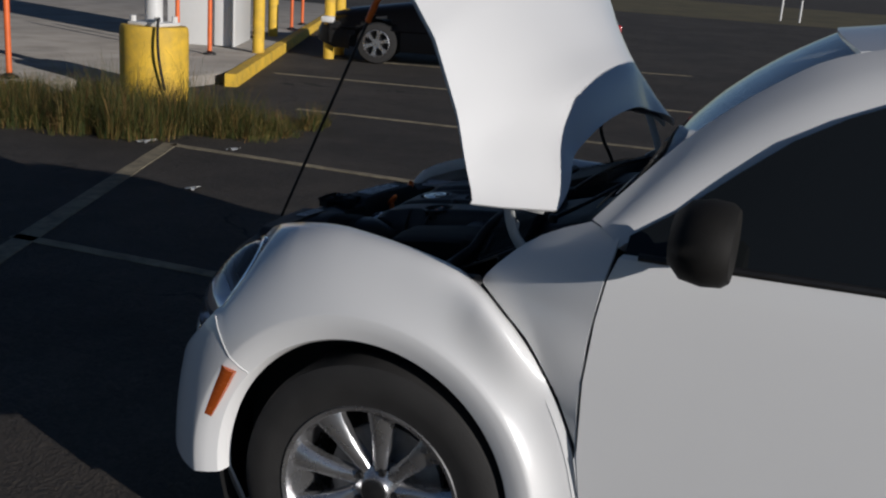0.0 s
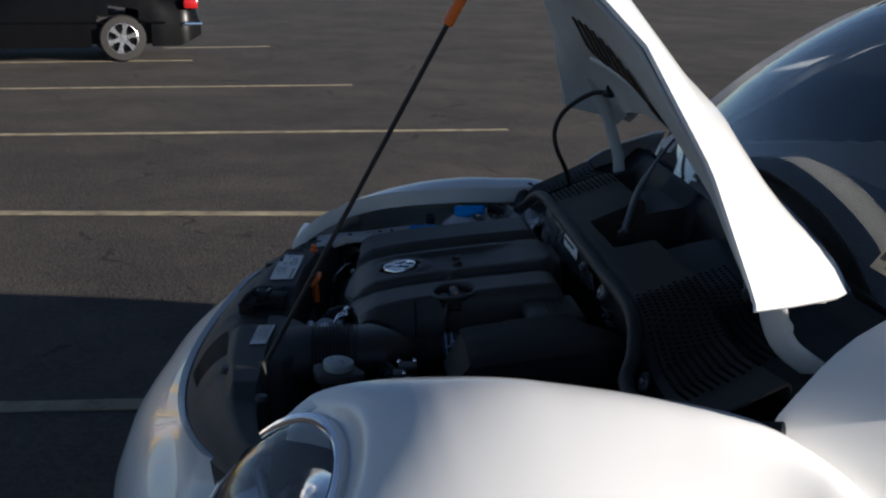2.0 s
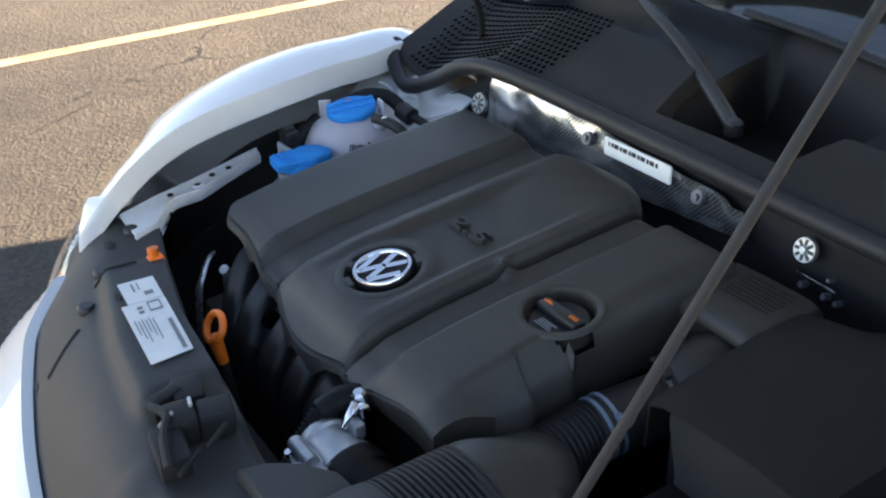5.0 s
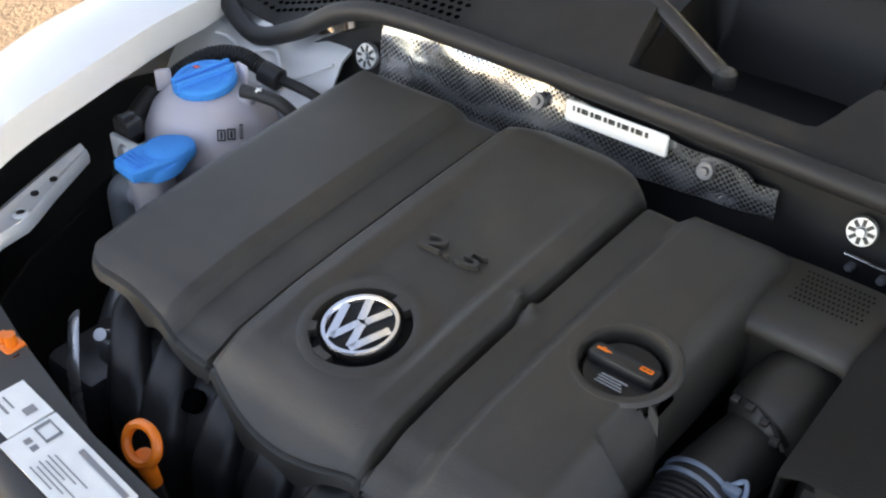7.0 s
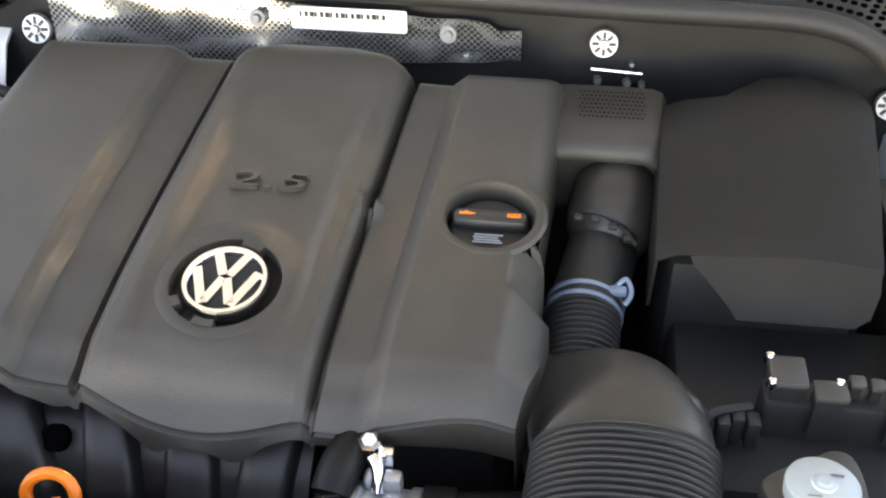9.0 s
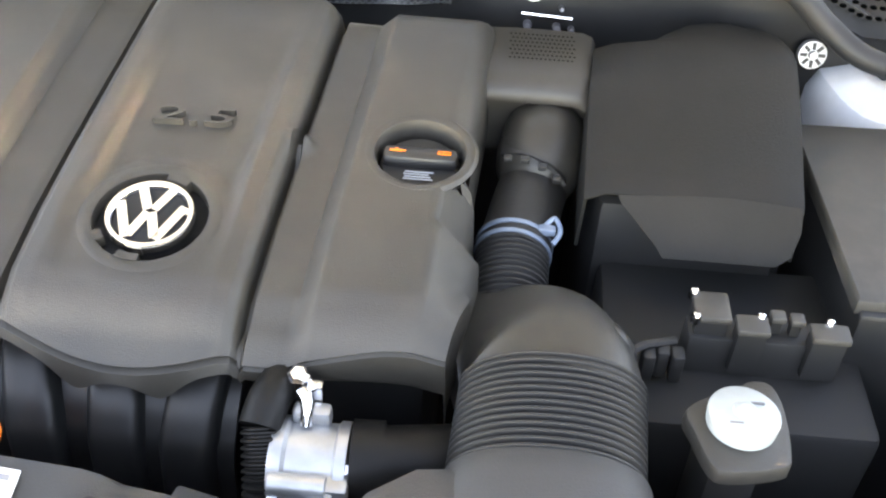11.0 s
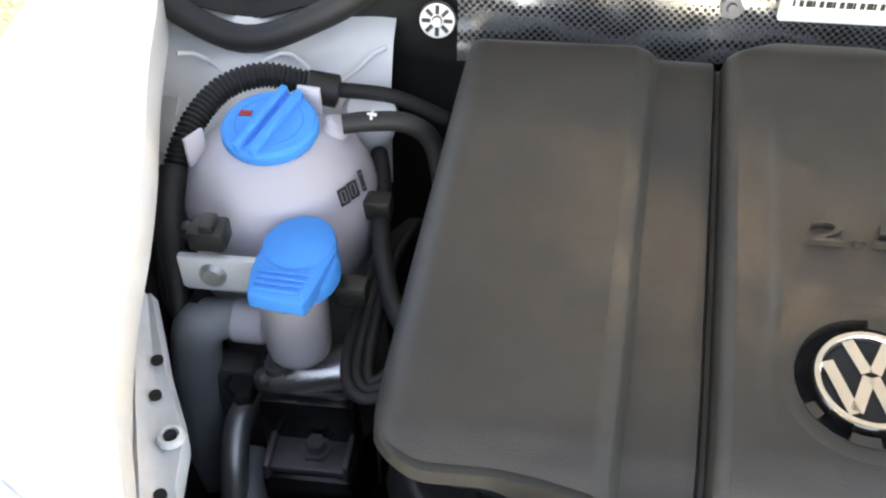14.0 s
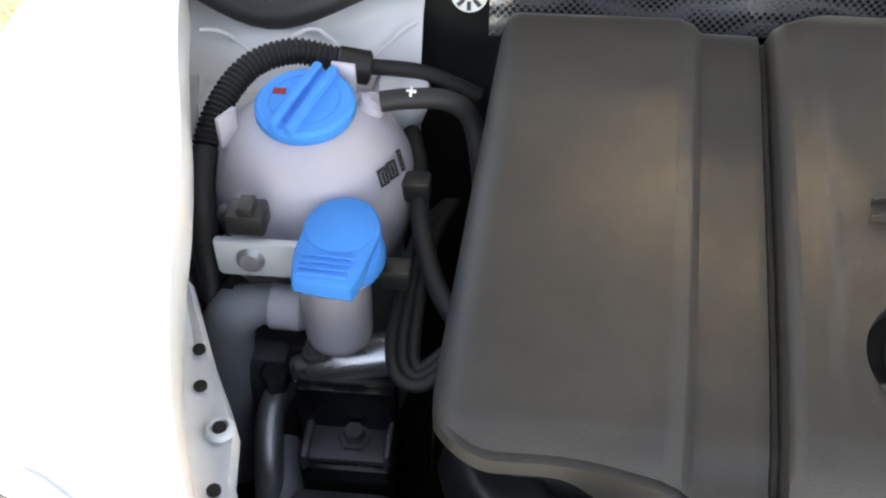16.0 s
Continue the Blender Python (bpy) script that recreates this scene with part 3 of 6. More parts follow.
# wheels
def wheel(x, y, sx):
    w = part("wheel", lathe([(.225, -.10), (.30, -.112), (.326, -.10), (.334, -.07), (.3345, .07), (.326, .10), (.30, .113), (.262, .108), (.228, .100), (.222, .02), (.222, -.06)], (x, y, HUB_Z), (sx, 0, 0), 64, cap=False), TYRE, car, "black road tyre on a silver alloy wheel")
    bm = lathe([(.200, -.09), (.222, -.09), (.224, .085), (.229, .098), (.226, .104), (.216, .100), (.208, .075), (.200, .03), (.198, -.08)], (x, y, HUB_Z), (sx, 0, 0), 56, cap=False)
    lathe([(.0, .066), (.034, .066), (.038, .060), (.060, .052), (.066, .035), (.05, -.02)], (x, y, HUB_Z), (sx, 0, 0), 32, bm)
    base = Matrix.Translation((x, y, HUB_Z)) @ Vector((sx, 0, 0)).to_track_quat("Z", "Y").to_matrix().to_4x4()
    for k in range(9):
        m = base @ Matrix.Rotation(2 * math.pi * (k + .15) / 9, 4, "Z")
        rows = []
        for r, w0, z in ((.045, .020, .052), (.09, .020, .062), (.15, .025, .076), (.19, .033, .083), (.214, .040, .082)):
            rows.append([m @ Vector(q) for q in ((r, -w0, z - .03), (r, -w0, z - .008), (r, -w0 * .7, z), (r, w0 * .2, z + .004), (r, w0 * .75, z - .002), (r, w0, z - .010), (r, w0, z - .03))])
        grid(rows, True, bm, True)
    rim = part("rim", bm, ALLOY, w, "silver nine-spoke alloy rim")
    for k in range(5):
        m = base @ Matrix.Rotation(2 * math.pi * k / 5, 4, "Z")
        part("lug_nut", lathe([(.010, .045), (.010, .060), (.007, .062), (.002, .060)], m @ Vector((.052, 0, 0)), (sx, 0, 0), 10), PLASTIC2, w)
    part("hub_cap", lathe([(.030, .06), (.030, .070), (.024, .072), (.0, .073)], (x, y, HUB_Z), (sx, 0, 0), 24), PLASTIC2, w, "dark round hub cap with a silver rim")
    part("brake_disc", lathe([(.02, -.02), (.145, -.02), (.145, .0), (.02, .0)], (x, y, HUB_Z), (sx, 0, 0), 32), STEEL, w)


for y in (HUB_Y, 2.537):
    wheel(.775, y, 1)
    wheel(-.775, y, -1)
for y in (HUB_Y - .03, 2.5):
    for sx in (1, -1):
        rows = [[Vector((sx * x, y + r * math.cos(a), .345 + r * math.sin(a))) for a in (radians(-25 + 230 * k / 30) for k in range(31))] for x, r in ((.86, .385), (.80, .40), (.675, .40), (.655, .1))]
        part("wheel_well", grid(rows), DARK, car, "black plastic wheel housing")

# cowl side panels and doors
SEAM = [e for e in EDGE if e[0] <= 67]
for sx in (1, -1):
    rows = []
    hoodline = [(.868, .757, .19), (.91, .752, .225), (.96, .738, .275), (1.0, .722, .335), (1.03, .705, .42)]
    for k in range(29):
        z = mix(.46, 1.03, k / 28)
        if z < .868:
            phi = next(p / 4 for p in range(0, 300) if along(SEAM, p / 4)[2] >= z)
            e = Vector(along(SEAM, phi)) + Vector((-.002, .007, 0))
        else:
            x, y = along(hoodline, z)
            e = Vector((x, y, z))
        far = Vector((*along([(.46, .848, .485), (.55, .853, .468), (.66, .857, .462), (.81, .857, .468), (.94, .849, .487), (.99, .828, .497), (1.03, .785, .50)], z)[:2], z))
        rows.append([e.lerp(far, t) + Vector((.012 * math.sin(math.pi * t) * ease(.7, .9, z), 0, 0)) for t in (0, .15, .35, .55, .75, .9, 1)] + [far + Vector((-.012, .002, 0))])
    bm = thick(grid([[Vector((sx * p.x, p.y, p.z)) for p in row] for row in rows]), .004)
    part("cowl_side_panel", bm, PAINT, car, "white panel between fender, door and windshield")
    rows = []
    for k in range(15):
        y = mix(.475, 1.72, k / 14)
        y0 = y
        col = []
        for z, x in ((.22, .80), (.27, .835), (.36, .848), (.55, .857), (.72, .860), (.86, .856), (.95, .847), (.995, .838), (1.003, .828)):
            yy = y0
            if k == 0:
                yy = along([(.2, .51), (.46, .485), (.55, .468), (.66, .462), (.81, .468), (.94, .487), (.99, .50), (1.02, .53)], z)[0] + .005
            col.append(Vector((sx * x, yy, z + .012 * (y - .6) * ease(.8, 1.0, z))))
        rows.append(col)
    door = part("door", thick(grid(rows), .02), PAINT, car, "white car door, closed")
    # window glass and dark trim
    g = []
    for k in range(13):
        y = mix(.52, 1.66, k / 12)
        top = along([(.5, 1.02), (.62, 1.10), (.70, 1.17), (.80, 1.25), (.95, 1.335), (1.2, 1.40), (1.66, 1.40)], y)[0]
        tx = along([(.5, .80), (.7, .735), (.95, .67), (1.2, .635), (1.66, .63)], y)[0]
        g.append([Vector((sx * mix(.822, tx, j / 5), y, mix(1.0, top, j / 5))) for j in range(6)])
    part("side_window", thick(grid(g), .004), GLASS_DARK, door, "dark tinted side window")
    part("window_trim", tube([(sx * .835, y, 1.003 + .012 * (y - .6)) for y in (.55, .8, 1.1, 1.4, 1.66)], .009, 8), PLASTIC2, door)
    # mirror
    bm = bmesh.new()
    prof = [(.0, -.02), (.055, -.015), (.085, .01), (.094, .05), (.090, .085), (.078, .098), (.0, .10)]
    rows = []
    for r, d in prof:
        rows.append([Vector((sx * (.965 + r * math.cos(a) * 1.05), .645 + d + (.06 if sx < 0 else 0), (1.085 if sx > 0 else 1.02) + r * math.sin(a) * .85 - .004 * math.cos(a))) for a in (2 * math.pi * j / 24 for j in range(24))])
    grid(rows, True, bm)
    mir = part("wing_mirror", bm, SOFT, car, "black door mirror housing")
    part("mirror_foot", tube([(sx * .83, .63, 1.02), (sx * .87, .66, 1.03), (sx * .92, .69 if sx > 0 else .73, 1.05 if sx > 0 else 1.01)], [.035, .03, .03], 10, flat=.6), PLASTIC2, mir)

# roof, pillars, rear body
for sx in (1, -1):
    lo = smooth([(.800, .50, 1.005), (.735, .66, 1.135), (.685, .84, 1.262), (.645, 1.02, 1.345), (.625, 1.3, 1.40), (.62, 1.68, 1.405)], 5)
    hi = smooth([(.705, .42, 1.035), (.625, .58, 1.215), (.565, .74, 1.345), (.525, .90, 1.425), (.50, 1.2, 1.468), (.48, 1.68, 1.47)], 5)
    if sx < 0:
        lo, hi = ([p + Vector((0, .045, -.028)) for p in q] for q in (lo, hi))
    rows = [[Vector((sx * q.x, q.y, q.z)) for q in (a + Vector((-.025, .01, -.012)), a, a.lerp(b, .25) + Vector((.014, 0, .012)), a.lerp(b, .6) + Vector((.012, -.004, .014)), b, b + Vector((-.012, .012, -.02)))] for a, b in zip(lo, hi)]
    part("roof_pillar", thick(grid(rows), .004), PAINT, car, "white windshield pillar and roof rail")
rows = []
for k in range(13):
    y = mix(.90, 1.70, k / 12)
    zc = along([(.88, 1.44), (1.1, 1.475), (1.4, 1.486), (1.7, 1.48)], y)[0]
    xe = along([(.88, .525), (1.2, .50), (1.7, .48)], y)[0]
    ze = along([(.88, 1.425), (1.2, 1.468), (1.7, 1.47)], y)[0]
    rows.append([Vector((xe * s, y - .06 * (1 - s * s) * (1 - k / 12), ze + (zc - ze + .012) * (1 - s * s))) for s in (-1 + j / 8 for j in range(17))])
part("roof", thick(grid(rows), .01), PAINT, car, "white curved roof")
rows = []
for k in range(17):
    y = mix(1.68, 3.36, k / 16)
    top = along([(1.68, 1.48), (2.0, 1.45), (2.3, 1.36), (2.6, 1.21), (2.9, 1.02), (3.2, .82), (3.36, .62)], y)[0]
    wd = along([(1.68, .86), (2.5, .90), (3.0, .86), (3.2, .74), (3.36, .55)], y)[0]
    col = []
    for j in range(25):
        a = math.pi * j / 24
        x, z = math.cos(a), math.sin(a)
        zz = .22 + (top - .22) * z ** .75
        narrow = 1 - .30 * ease(.95, 1.45, zz)
        col.append(Vector((wd * narrow * (1 if x > 0 else -1) * abs(x) ** .45, y, zz)))
    rows.append(col)
part("rear_body", thick(grid(rows), .01), PAINT, car, "white rounded rear body")
bm = bmesh.new()
box(bm, (-.78, .62, .25), (.78, 3.0, .55), .05)
for x in (.36, -.36):
    box(bm, (x - .24, 1.15, .5), (x + .24, 1.35, 1.12), .06, Matrix.Rotation(radians(-12), 4, "X"))
    box(bm, (x - .13, 1.27, 1.1), (x + .13, 1.36, 1.28), .04)
box(bm, (-.74, .55, .70), (.74, .95, .98), .08)
part("cabin_interior", bm, SEAT, car, "dark seats and dashboard")

# windshield
rows = []
for k in range(9):
    t = k / 8
    hw = mix(.72, .53, t)
    rows.append([Vector((hw * s, mix(.385, .885, t) + .02 * s * s + (.042 * s * s if s < 0 else 0) - .050 * (1 - s * s) * ease(0, .35, t) * (1 - .5 * t), mix(1.0, 1.435, t) + .05 * math.sin(math.pi * t) - .02 * s * s - (.026 * s * s if s < 0 else 0) + .020 * (1 - s * s) * ease(0, .35, t))) for s in (-1 + j / 10 for j in range(21))])
screen = part("windshield", thick(grid(rows), .005), GLASS, car, "sloping windshield reflecting blue sky")
for p, w, mat, what in (((.628, .470, 1.106), .070, WHITE, "small white inspection sticker"), ((.602, .424, 1.062), .062, STICKER, "small tan sticker with dark print")):
    m = Matrix.Translation(p) @ Matrix.Rotation(radians(52), 4, "X")
    bm = bmesh.new()
    box(bm, (-w / 2, -.022, -.001), (w / 2, .022, .001))
    bm.transform(m)
    sticker = part("sticker", bm, mat, screen, what)
    if mat is WHITE:
        lettering("09-14", .022, m @ Matrix.Translation((0, 0, .0015)), .0003, INK, sticker, "date", "dark date numerals")
    else:
        bm = bmesh.new()
        box(bm, (-.024, -.004, .001), (-.008, .014, .0018))
        box(bm, (.004, -.014, .001), (.022, .002, .0018))
        bm.transform(m)
        part("print", bm, INK, sticker, "dark printed blocks")


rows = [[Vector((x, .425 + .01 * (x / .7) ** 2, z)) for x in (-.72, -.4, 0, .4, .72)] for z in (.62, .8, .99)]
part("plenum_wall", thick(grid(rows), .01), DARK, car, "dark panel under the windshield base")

# hood: built closed, then turned up round its hinge
HOOD_TURN = Matrix.Translation((0, .31, .985)) @ Matrix.Rotation(radians(-63), 4, "X") @ Matrix.Translation((0, -.31, -.985))
HOOD = [(0, .758, .19, .875, .152, 1.034), (.12, .735, .10, .890, .05, 1.030), (.25, .71, 0, .903, -.05, .988), (.5, .66, -.18, .898, -.27, .932), (.75, .59, -.36, .848, -.5, .860), (.9, .555, -.45, .808, -.65, .786), (1, .53, -.50, .778, -.73, .735)]


def hood_point(s, v, drop=0.0):
    xe, ye, ze, yc, zc = along(HOOD, v)
    a = abs(s)
    p = mix(3.4, 2.2, ease(.3, 1, v))
    y = yc + (ye - yc) * a ** 2
    rear = (.150 + .133 * (a / .89) ** 2.4) if a < .89 else mix(.283, .19, (a - .89) / .11)
    y = mix(rear, y, ease(0, .12, v))
    q = Vector((xe * s, y, ze + (zc - ze) * (1 - a ** p) + .090 * ease(.5, .89, a) * (1 - ease(.90, 1, a)) * (1 - ease(0, .14, v)) - drop))
    # the hood sits askew: a little higher and further back on the side away from its prop rod
    sag = Matrix.Translation((0, .0, .0)).lerp(Matrix.Translation((0, -.030, .053)), (1 - s) / 2) @ Matrix.Translation((0, .31, .985)) @ Matrix.Rotation(radians(-8.0 * (1 - s) / 2), 4, "X") @ Matrix.Translation((0, -.31, -.985))
    return sag @ q


def inner_drop(s, v):
    return .022 - .013 * ease(.86, 1, abs(s)) + .065 * (1 - abs(s) ** 3) * ease(0, .25, v) * (1 - ease(.8, 1, v)) + .02 * math.cos(v * 9) * (1 - abs(s) ** 2)


NS, NV = 48, 30
bm = grid([[HOOD_TURN @ hood_point(-1 + 2 * j / NS, i / NV) for j in range(NS + 1)] for i in range(NV + 1)])
hood = part("hood", thick(bm, .006), PAINT, car, "white hood raised open on its prop rod")
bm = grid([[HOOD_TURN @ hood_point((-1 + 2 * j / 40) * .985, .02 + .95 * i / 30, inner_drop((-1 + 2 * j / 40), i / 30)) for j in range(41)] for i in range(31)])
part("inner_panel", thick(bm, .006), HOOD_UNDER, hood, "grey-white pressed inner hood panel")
for k in range(8):
    s = -.26 + .118 * k
    rows = []
    for j in range(7):
        v = .165 + .026 * j
        w = (.028 if k % 3 else .020) * (1 - max(0, abs(j - 3) - 1) / 2 * .35)
        rows.append([HOOD_TURN @ hood_point(s + o, v, inner_drop(s, v) + .008) for o in (-w, -w * .4, w * .4, w)])
    part("vent_slot", thick(grid(rows), .003), SLOT, hood, "dark slot in the inner panel")
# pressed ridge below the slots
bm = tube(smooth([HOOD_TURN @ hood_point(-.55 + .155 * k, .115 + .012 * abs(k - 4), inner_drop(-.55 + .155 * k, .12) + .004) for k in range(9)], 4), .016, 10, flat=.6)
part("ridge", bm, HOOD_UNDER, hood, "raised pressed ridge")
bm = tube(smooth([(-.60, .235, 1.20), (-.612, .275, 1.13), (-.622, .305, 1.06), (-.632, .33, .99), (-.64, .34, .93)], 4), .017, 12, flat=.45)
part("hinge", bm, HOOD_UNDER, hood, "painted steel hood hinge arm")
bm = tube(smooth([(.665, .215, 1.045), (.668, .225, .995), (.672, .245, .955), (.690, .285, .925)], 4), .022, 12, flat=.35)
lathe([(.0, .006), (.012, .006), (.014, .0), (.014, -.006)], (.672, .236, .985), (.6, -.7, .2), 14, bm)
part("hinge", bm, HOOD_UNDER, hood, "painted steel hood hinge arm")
part("grommet", tube([(-.47, .262, 1.185), (-.485, .262, 1.172), (-.50, .25, 1.168)], [.016, .013, .008], 10), RUBBER, hood, "black hose grommet")
bm = tube(smooth([HOOD_TURN @ hood_point(-.40 + .07 * k, .012, .012) for k in range(5)], 3), [.004, .006, .009, .010, .011, .011, .010, .010, .009, .008, .006, .005, .004], 8, flat=.5)
part("stop_pad", bm, RUBBER, hood, "dark rubber strip on the hood's rear edge")
part("washer_hose", tube(smooth([(-.485, .262, 1.172), (-.52, .22, 1.165), (-.55, .165, 1.12), (-.556, .142, 1.07), (-.562, .150, 1.02), (-.575, .180, .96), (-.60, .20, .90)], 6), .006, 8), RUBBER, hood, "thin black hose to the hood")
ROD_LO, ROD_HI = Vector((.396, -.520, .84)), Vector((.580, .040, 1.95))
rod = part("prop_rod", tube([ROD_LO.lerp(ROD_HI, k / 8) for k in range(9)], .0040, 10), RUBBER, car, "thin black hood prop rod")
part("grip", tube([ROD_LO.lerp(ROD_HI, t) for t in (.50, .54, .575)], .0085, 10), ORANGE, rod, "orange grip sleeve")


# ---- engine bay of the car ----
def carrier_rear(x):
    return along([(-.6, -.405), (-.43, -.450), (-.25, -.487), (-.1, -.500), (.02, -.518), (.25, -.535), (.47, -.542), (.6, -.525)], x)[0]


def carrier_z(x, y):
    """The cover: a flat shelf at the rear that rolls down to the bumper in front."""
    yf = carrier_front(x) + .01
    t = (y - yf) / (max(carrier_rear(x), yf + .05) - yf)
    roll = 1 - max(0.0, 1 - t / .66) ** 2
    z = mix(carrier_edge_z(x), .782, roll)
    z += .018 * ease(.50, .60, t) * ease(.0, .03, .17 - abs(abs(x) - .26))
    z += .006 * ease(-.06, -.03, x) * (1 - ease(.28, .31, x)) * ease(.10, .20, t) * (1 - ease(.5, .6, t))
    return z - .010 * math.exp(-((x - .0) / .05) ** 2) * ease(.3, .5, t)


rows = []
for k in range(97):
    x = mix(-.60, .60, k / 96)
    yf, yr = carrier_front(x), max(carrier_rear(x), carrier_front(x) + .06)
    ez = carrier_edge_z(x)
    row = [Vector((x, yf + .006, ez - .05)), Vector((x, yf + .004, ez - .006))]
    for j in range(29):
        y = mix(yf + .01, yr, j / 28)
        row.append(Vector((x, y, carrier_z(x, y))))
    row += [Vector((x, yr + .006, .780)), Vector((x, yr + .010, .70)), Vector((x, yr + .012, .60))]
    rows.append(row)
carrier = part("lock_carrier_cover", thick(grid(rows), .004), CARRIER, car, "dusty black plastic cover over the front lock carrier")
GRILLE, SEAMS, HOLES = [0.098, -0.69, -0.62], [[-0.398, -0.493, -0.404, -0.547], [-0.34, -0.59, -0.326, -0.639]], [[-0.325, -0.539, 0.01, 0.004], [-0.352, -0.655, 0.012, 0.006], [-0.34, -0.669, 0.011, 0.006], [-0.5, -0.498, 0.016, 0.008]]
for k in range(13):
    x = GRILLE[0] + .0105 * k
    ys = [mix(GRILLE[1] + .2 * (x - .1), GRILLE[2] + .1 * (x - .1), q / 5) for q in range(6)]
    bm = grid([[Vector((x + dx, y, carrier_z(x, y) + dz)) for dx, dz in ((-.0028, -.002), (-.0024, .0028), (.0024, .0028), (.0028, -.002))] for y in ys], True, None, True)
    part("grille_slat", bm, DARK, carrier)
# thin seams and small openings of the cover
for pts in SEAMS:
    bm = grid([[Vector((x + dx, y + dy, carrier_z(x, y) + dz)) for dx, dy, dz in ((-.0016, -.0016, -.002), (-.0014, -.0014, .0022), (.0014, .0014, .0022), (.0016, .0016, -.002))] for x, y in ((mix(pts[0], pts[2], q / 6), mix(pts[1], pts[3], q / 6)) for q in range(7))], True, None, True)
    part("seam", bm, DARK, carrier)
for x, y, rx, ry in HOLES:
    bm = lathe([(.0, .0015), (.8, .0015), (1.0, .0)], n=16)
    for v in bm.verts:
        v.co = Vector((x + v.co.x * rx, y + v.co.y * ry, carrier_z(x + v.co.x * rx, y + v.co.y * ry) + .001 + v.co.z))
    part("opening", bm, DARK, carrier)
bm = bmesh.new()
for lo, hi, turn in (((-.118, -.556, .780), (-.074, -.524, .806), -12), ((-.104, -.586, .780), (-.086, -.545, .808), 20), ((-.048, -.604, .780), (.012, -.572, .806), -8), ((-.060, -.548, .780), (-.026, -.512, .810), -14), ((-.072, -.580, .780), (-.034, -.548, .812), -10)):
    box(bm, lo, hi, .004, Matrix.Rotation(radians(turn), 4, "Z"))
tube(smooth([(-.085, -.585, .806), (-.05, -.578, .814), (-.02, -.592, .812), (.02, -.602, .806)], 4), .005, 8, bm)
tube([(.006, -.566, .802), (.030, -.596, .802)], .003, 6, bm)
tube([(-.014, -.530, .804), (.010, -.560, .804)], .003, 6, bm)
part("hood_latch", bm, DARK, carrier, "black hood latch")
bm = bmesh.new()
tube([(-.050, -.572, .814), (-.036, -.590, .814)], .0025, 6, bm)
tube([(-.066, -.548, .812), (-.050, -.552, .814)], .0022, 6, bm)
part("latch_spring", bm, STEEL, carrier, "bright latch spring")
for x, y in ((-.43, -.53), (-.37, -.57), (.30, -.60), (.43, -.53), (-.52, -.46)):
    part("trim_clip", lathe([(.0, .006), (.009, .006), (.012, .002), (.012, -.004)], (x, y, carrier_z(x, y) + .001), n=12), PLASTIC2, carrier)


def label_sheet(name, corners, z, bars, parent, label):
    p = [Vector((*c, z)) for c in corners]
    bm = bmesh.new()
    bm.faces.new([bm.verts.new(q) for q in p])
    thick(bm, .0015)
    lab = part(name, bm, WHITE, parent, label)
    bm = bmesh.new()
    for u0, u1, v0, v1 in bars:
        q = lambda u, v: p[0].lerp(p[1], v).lerp(p[3].lerp(p[2], v), u) + Vector((0, 0, .0022))  # noqa: E731
        bm.faces.new([bm.verts.new(c) for c in (q(u0, v0), q(u1, v0), q(u1, v1), q(u0, v1))])
    part("print", bm, GREY_INK, lab, "rows of fine dark print")


LAB1 = [(-.350, -.532), (-.346, -.488), (-.293, -.493), (-.295, -.536)]
LAB3 = [(-.294, -.545), (-.290, -.493), (-.163, -.506), (-.160, -.556)]
LAB2 = [(.133, -.557), (.130, -.526), (.226, -.537), (.229, -.566)]
BARS1 = [(.15, .55, .30, .36), (.15, .50, .46, .50), (.62, .80, .55, .80)]
BARS3 = [(.42, .96, .80, .90)] + [(.30 + .03 * (k % 2), .55 + .08 * (k % 3), .10 + .08 * k, .125 + .08 * k) for k in range(6)] + [(.03, .06, .55, .85), (.06, .20, .82, .85), (.06, .20, .55, .58), (.18, .21, .55, .85), (.08, .13, .30, .42), (.16, .21, .30, .42)]
BARS2 = [(.08, .92 - .1 * (k % 3), .10 + .11 * k, .14 + .11 * k) for k in range(8)]
label_sheet("paper_label", LAB1, .8015, BARS1, carrier, "upper strip of a white emissions label")
label_sheet("paper_label", LAB3, .8019, BARS3, carrier, "white emissions label with print")
label_sheet("paper_label", LAB2, .8030, BARS2, carrier, "small white notice label with print")

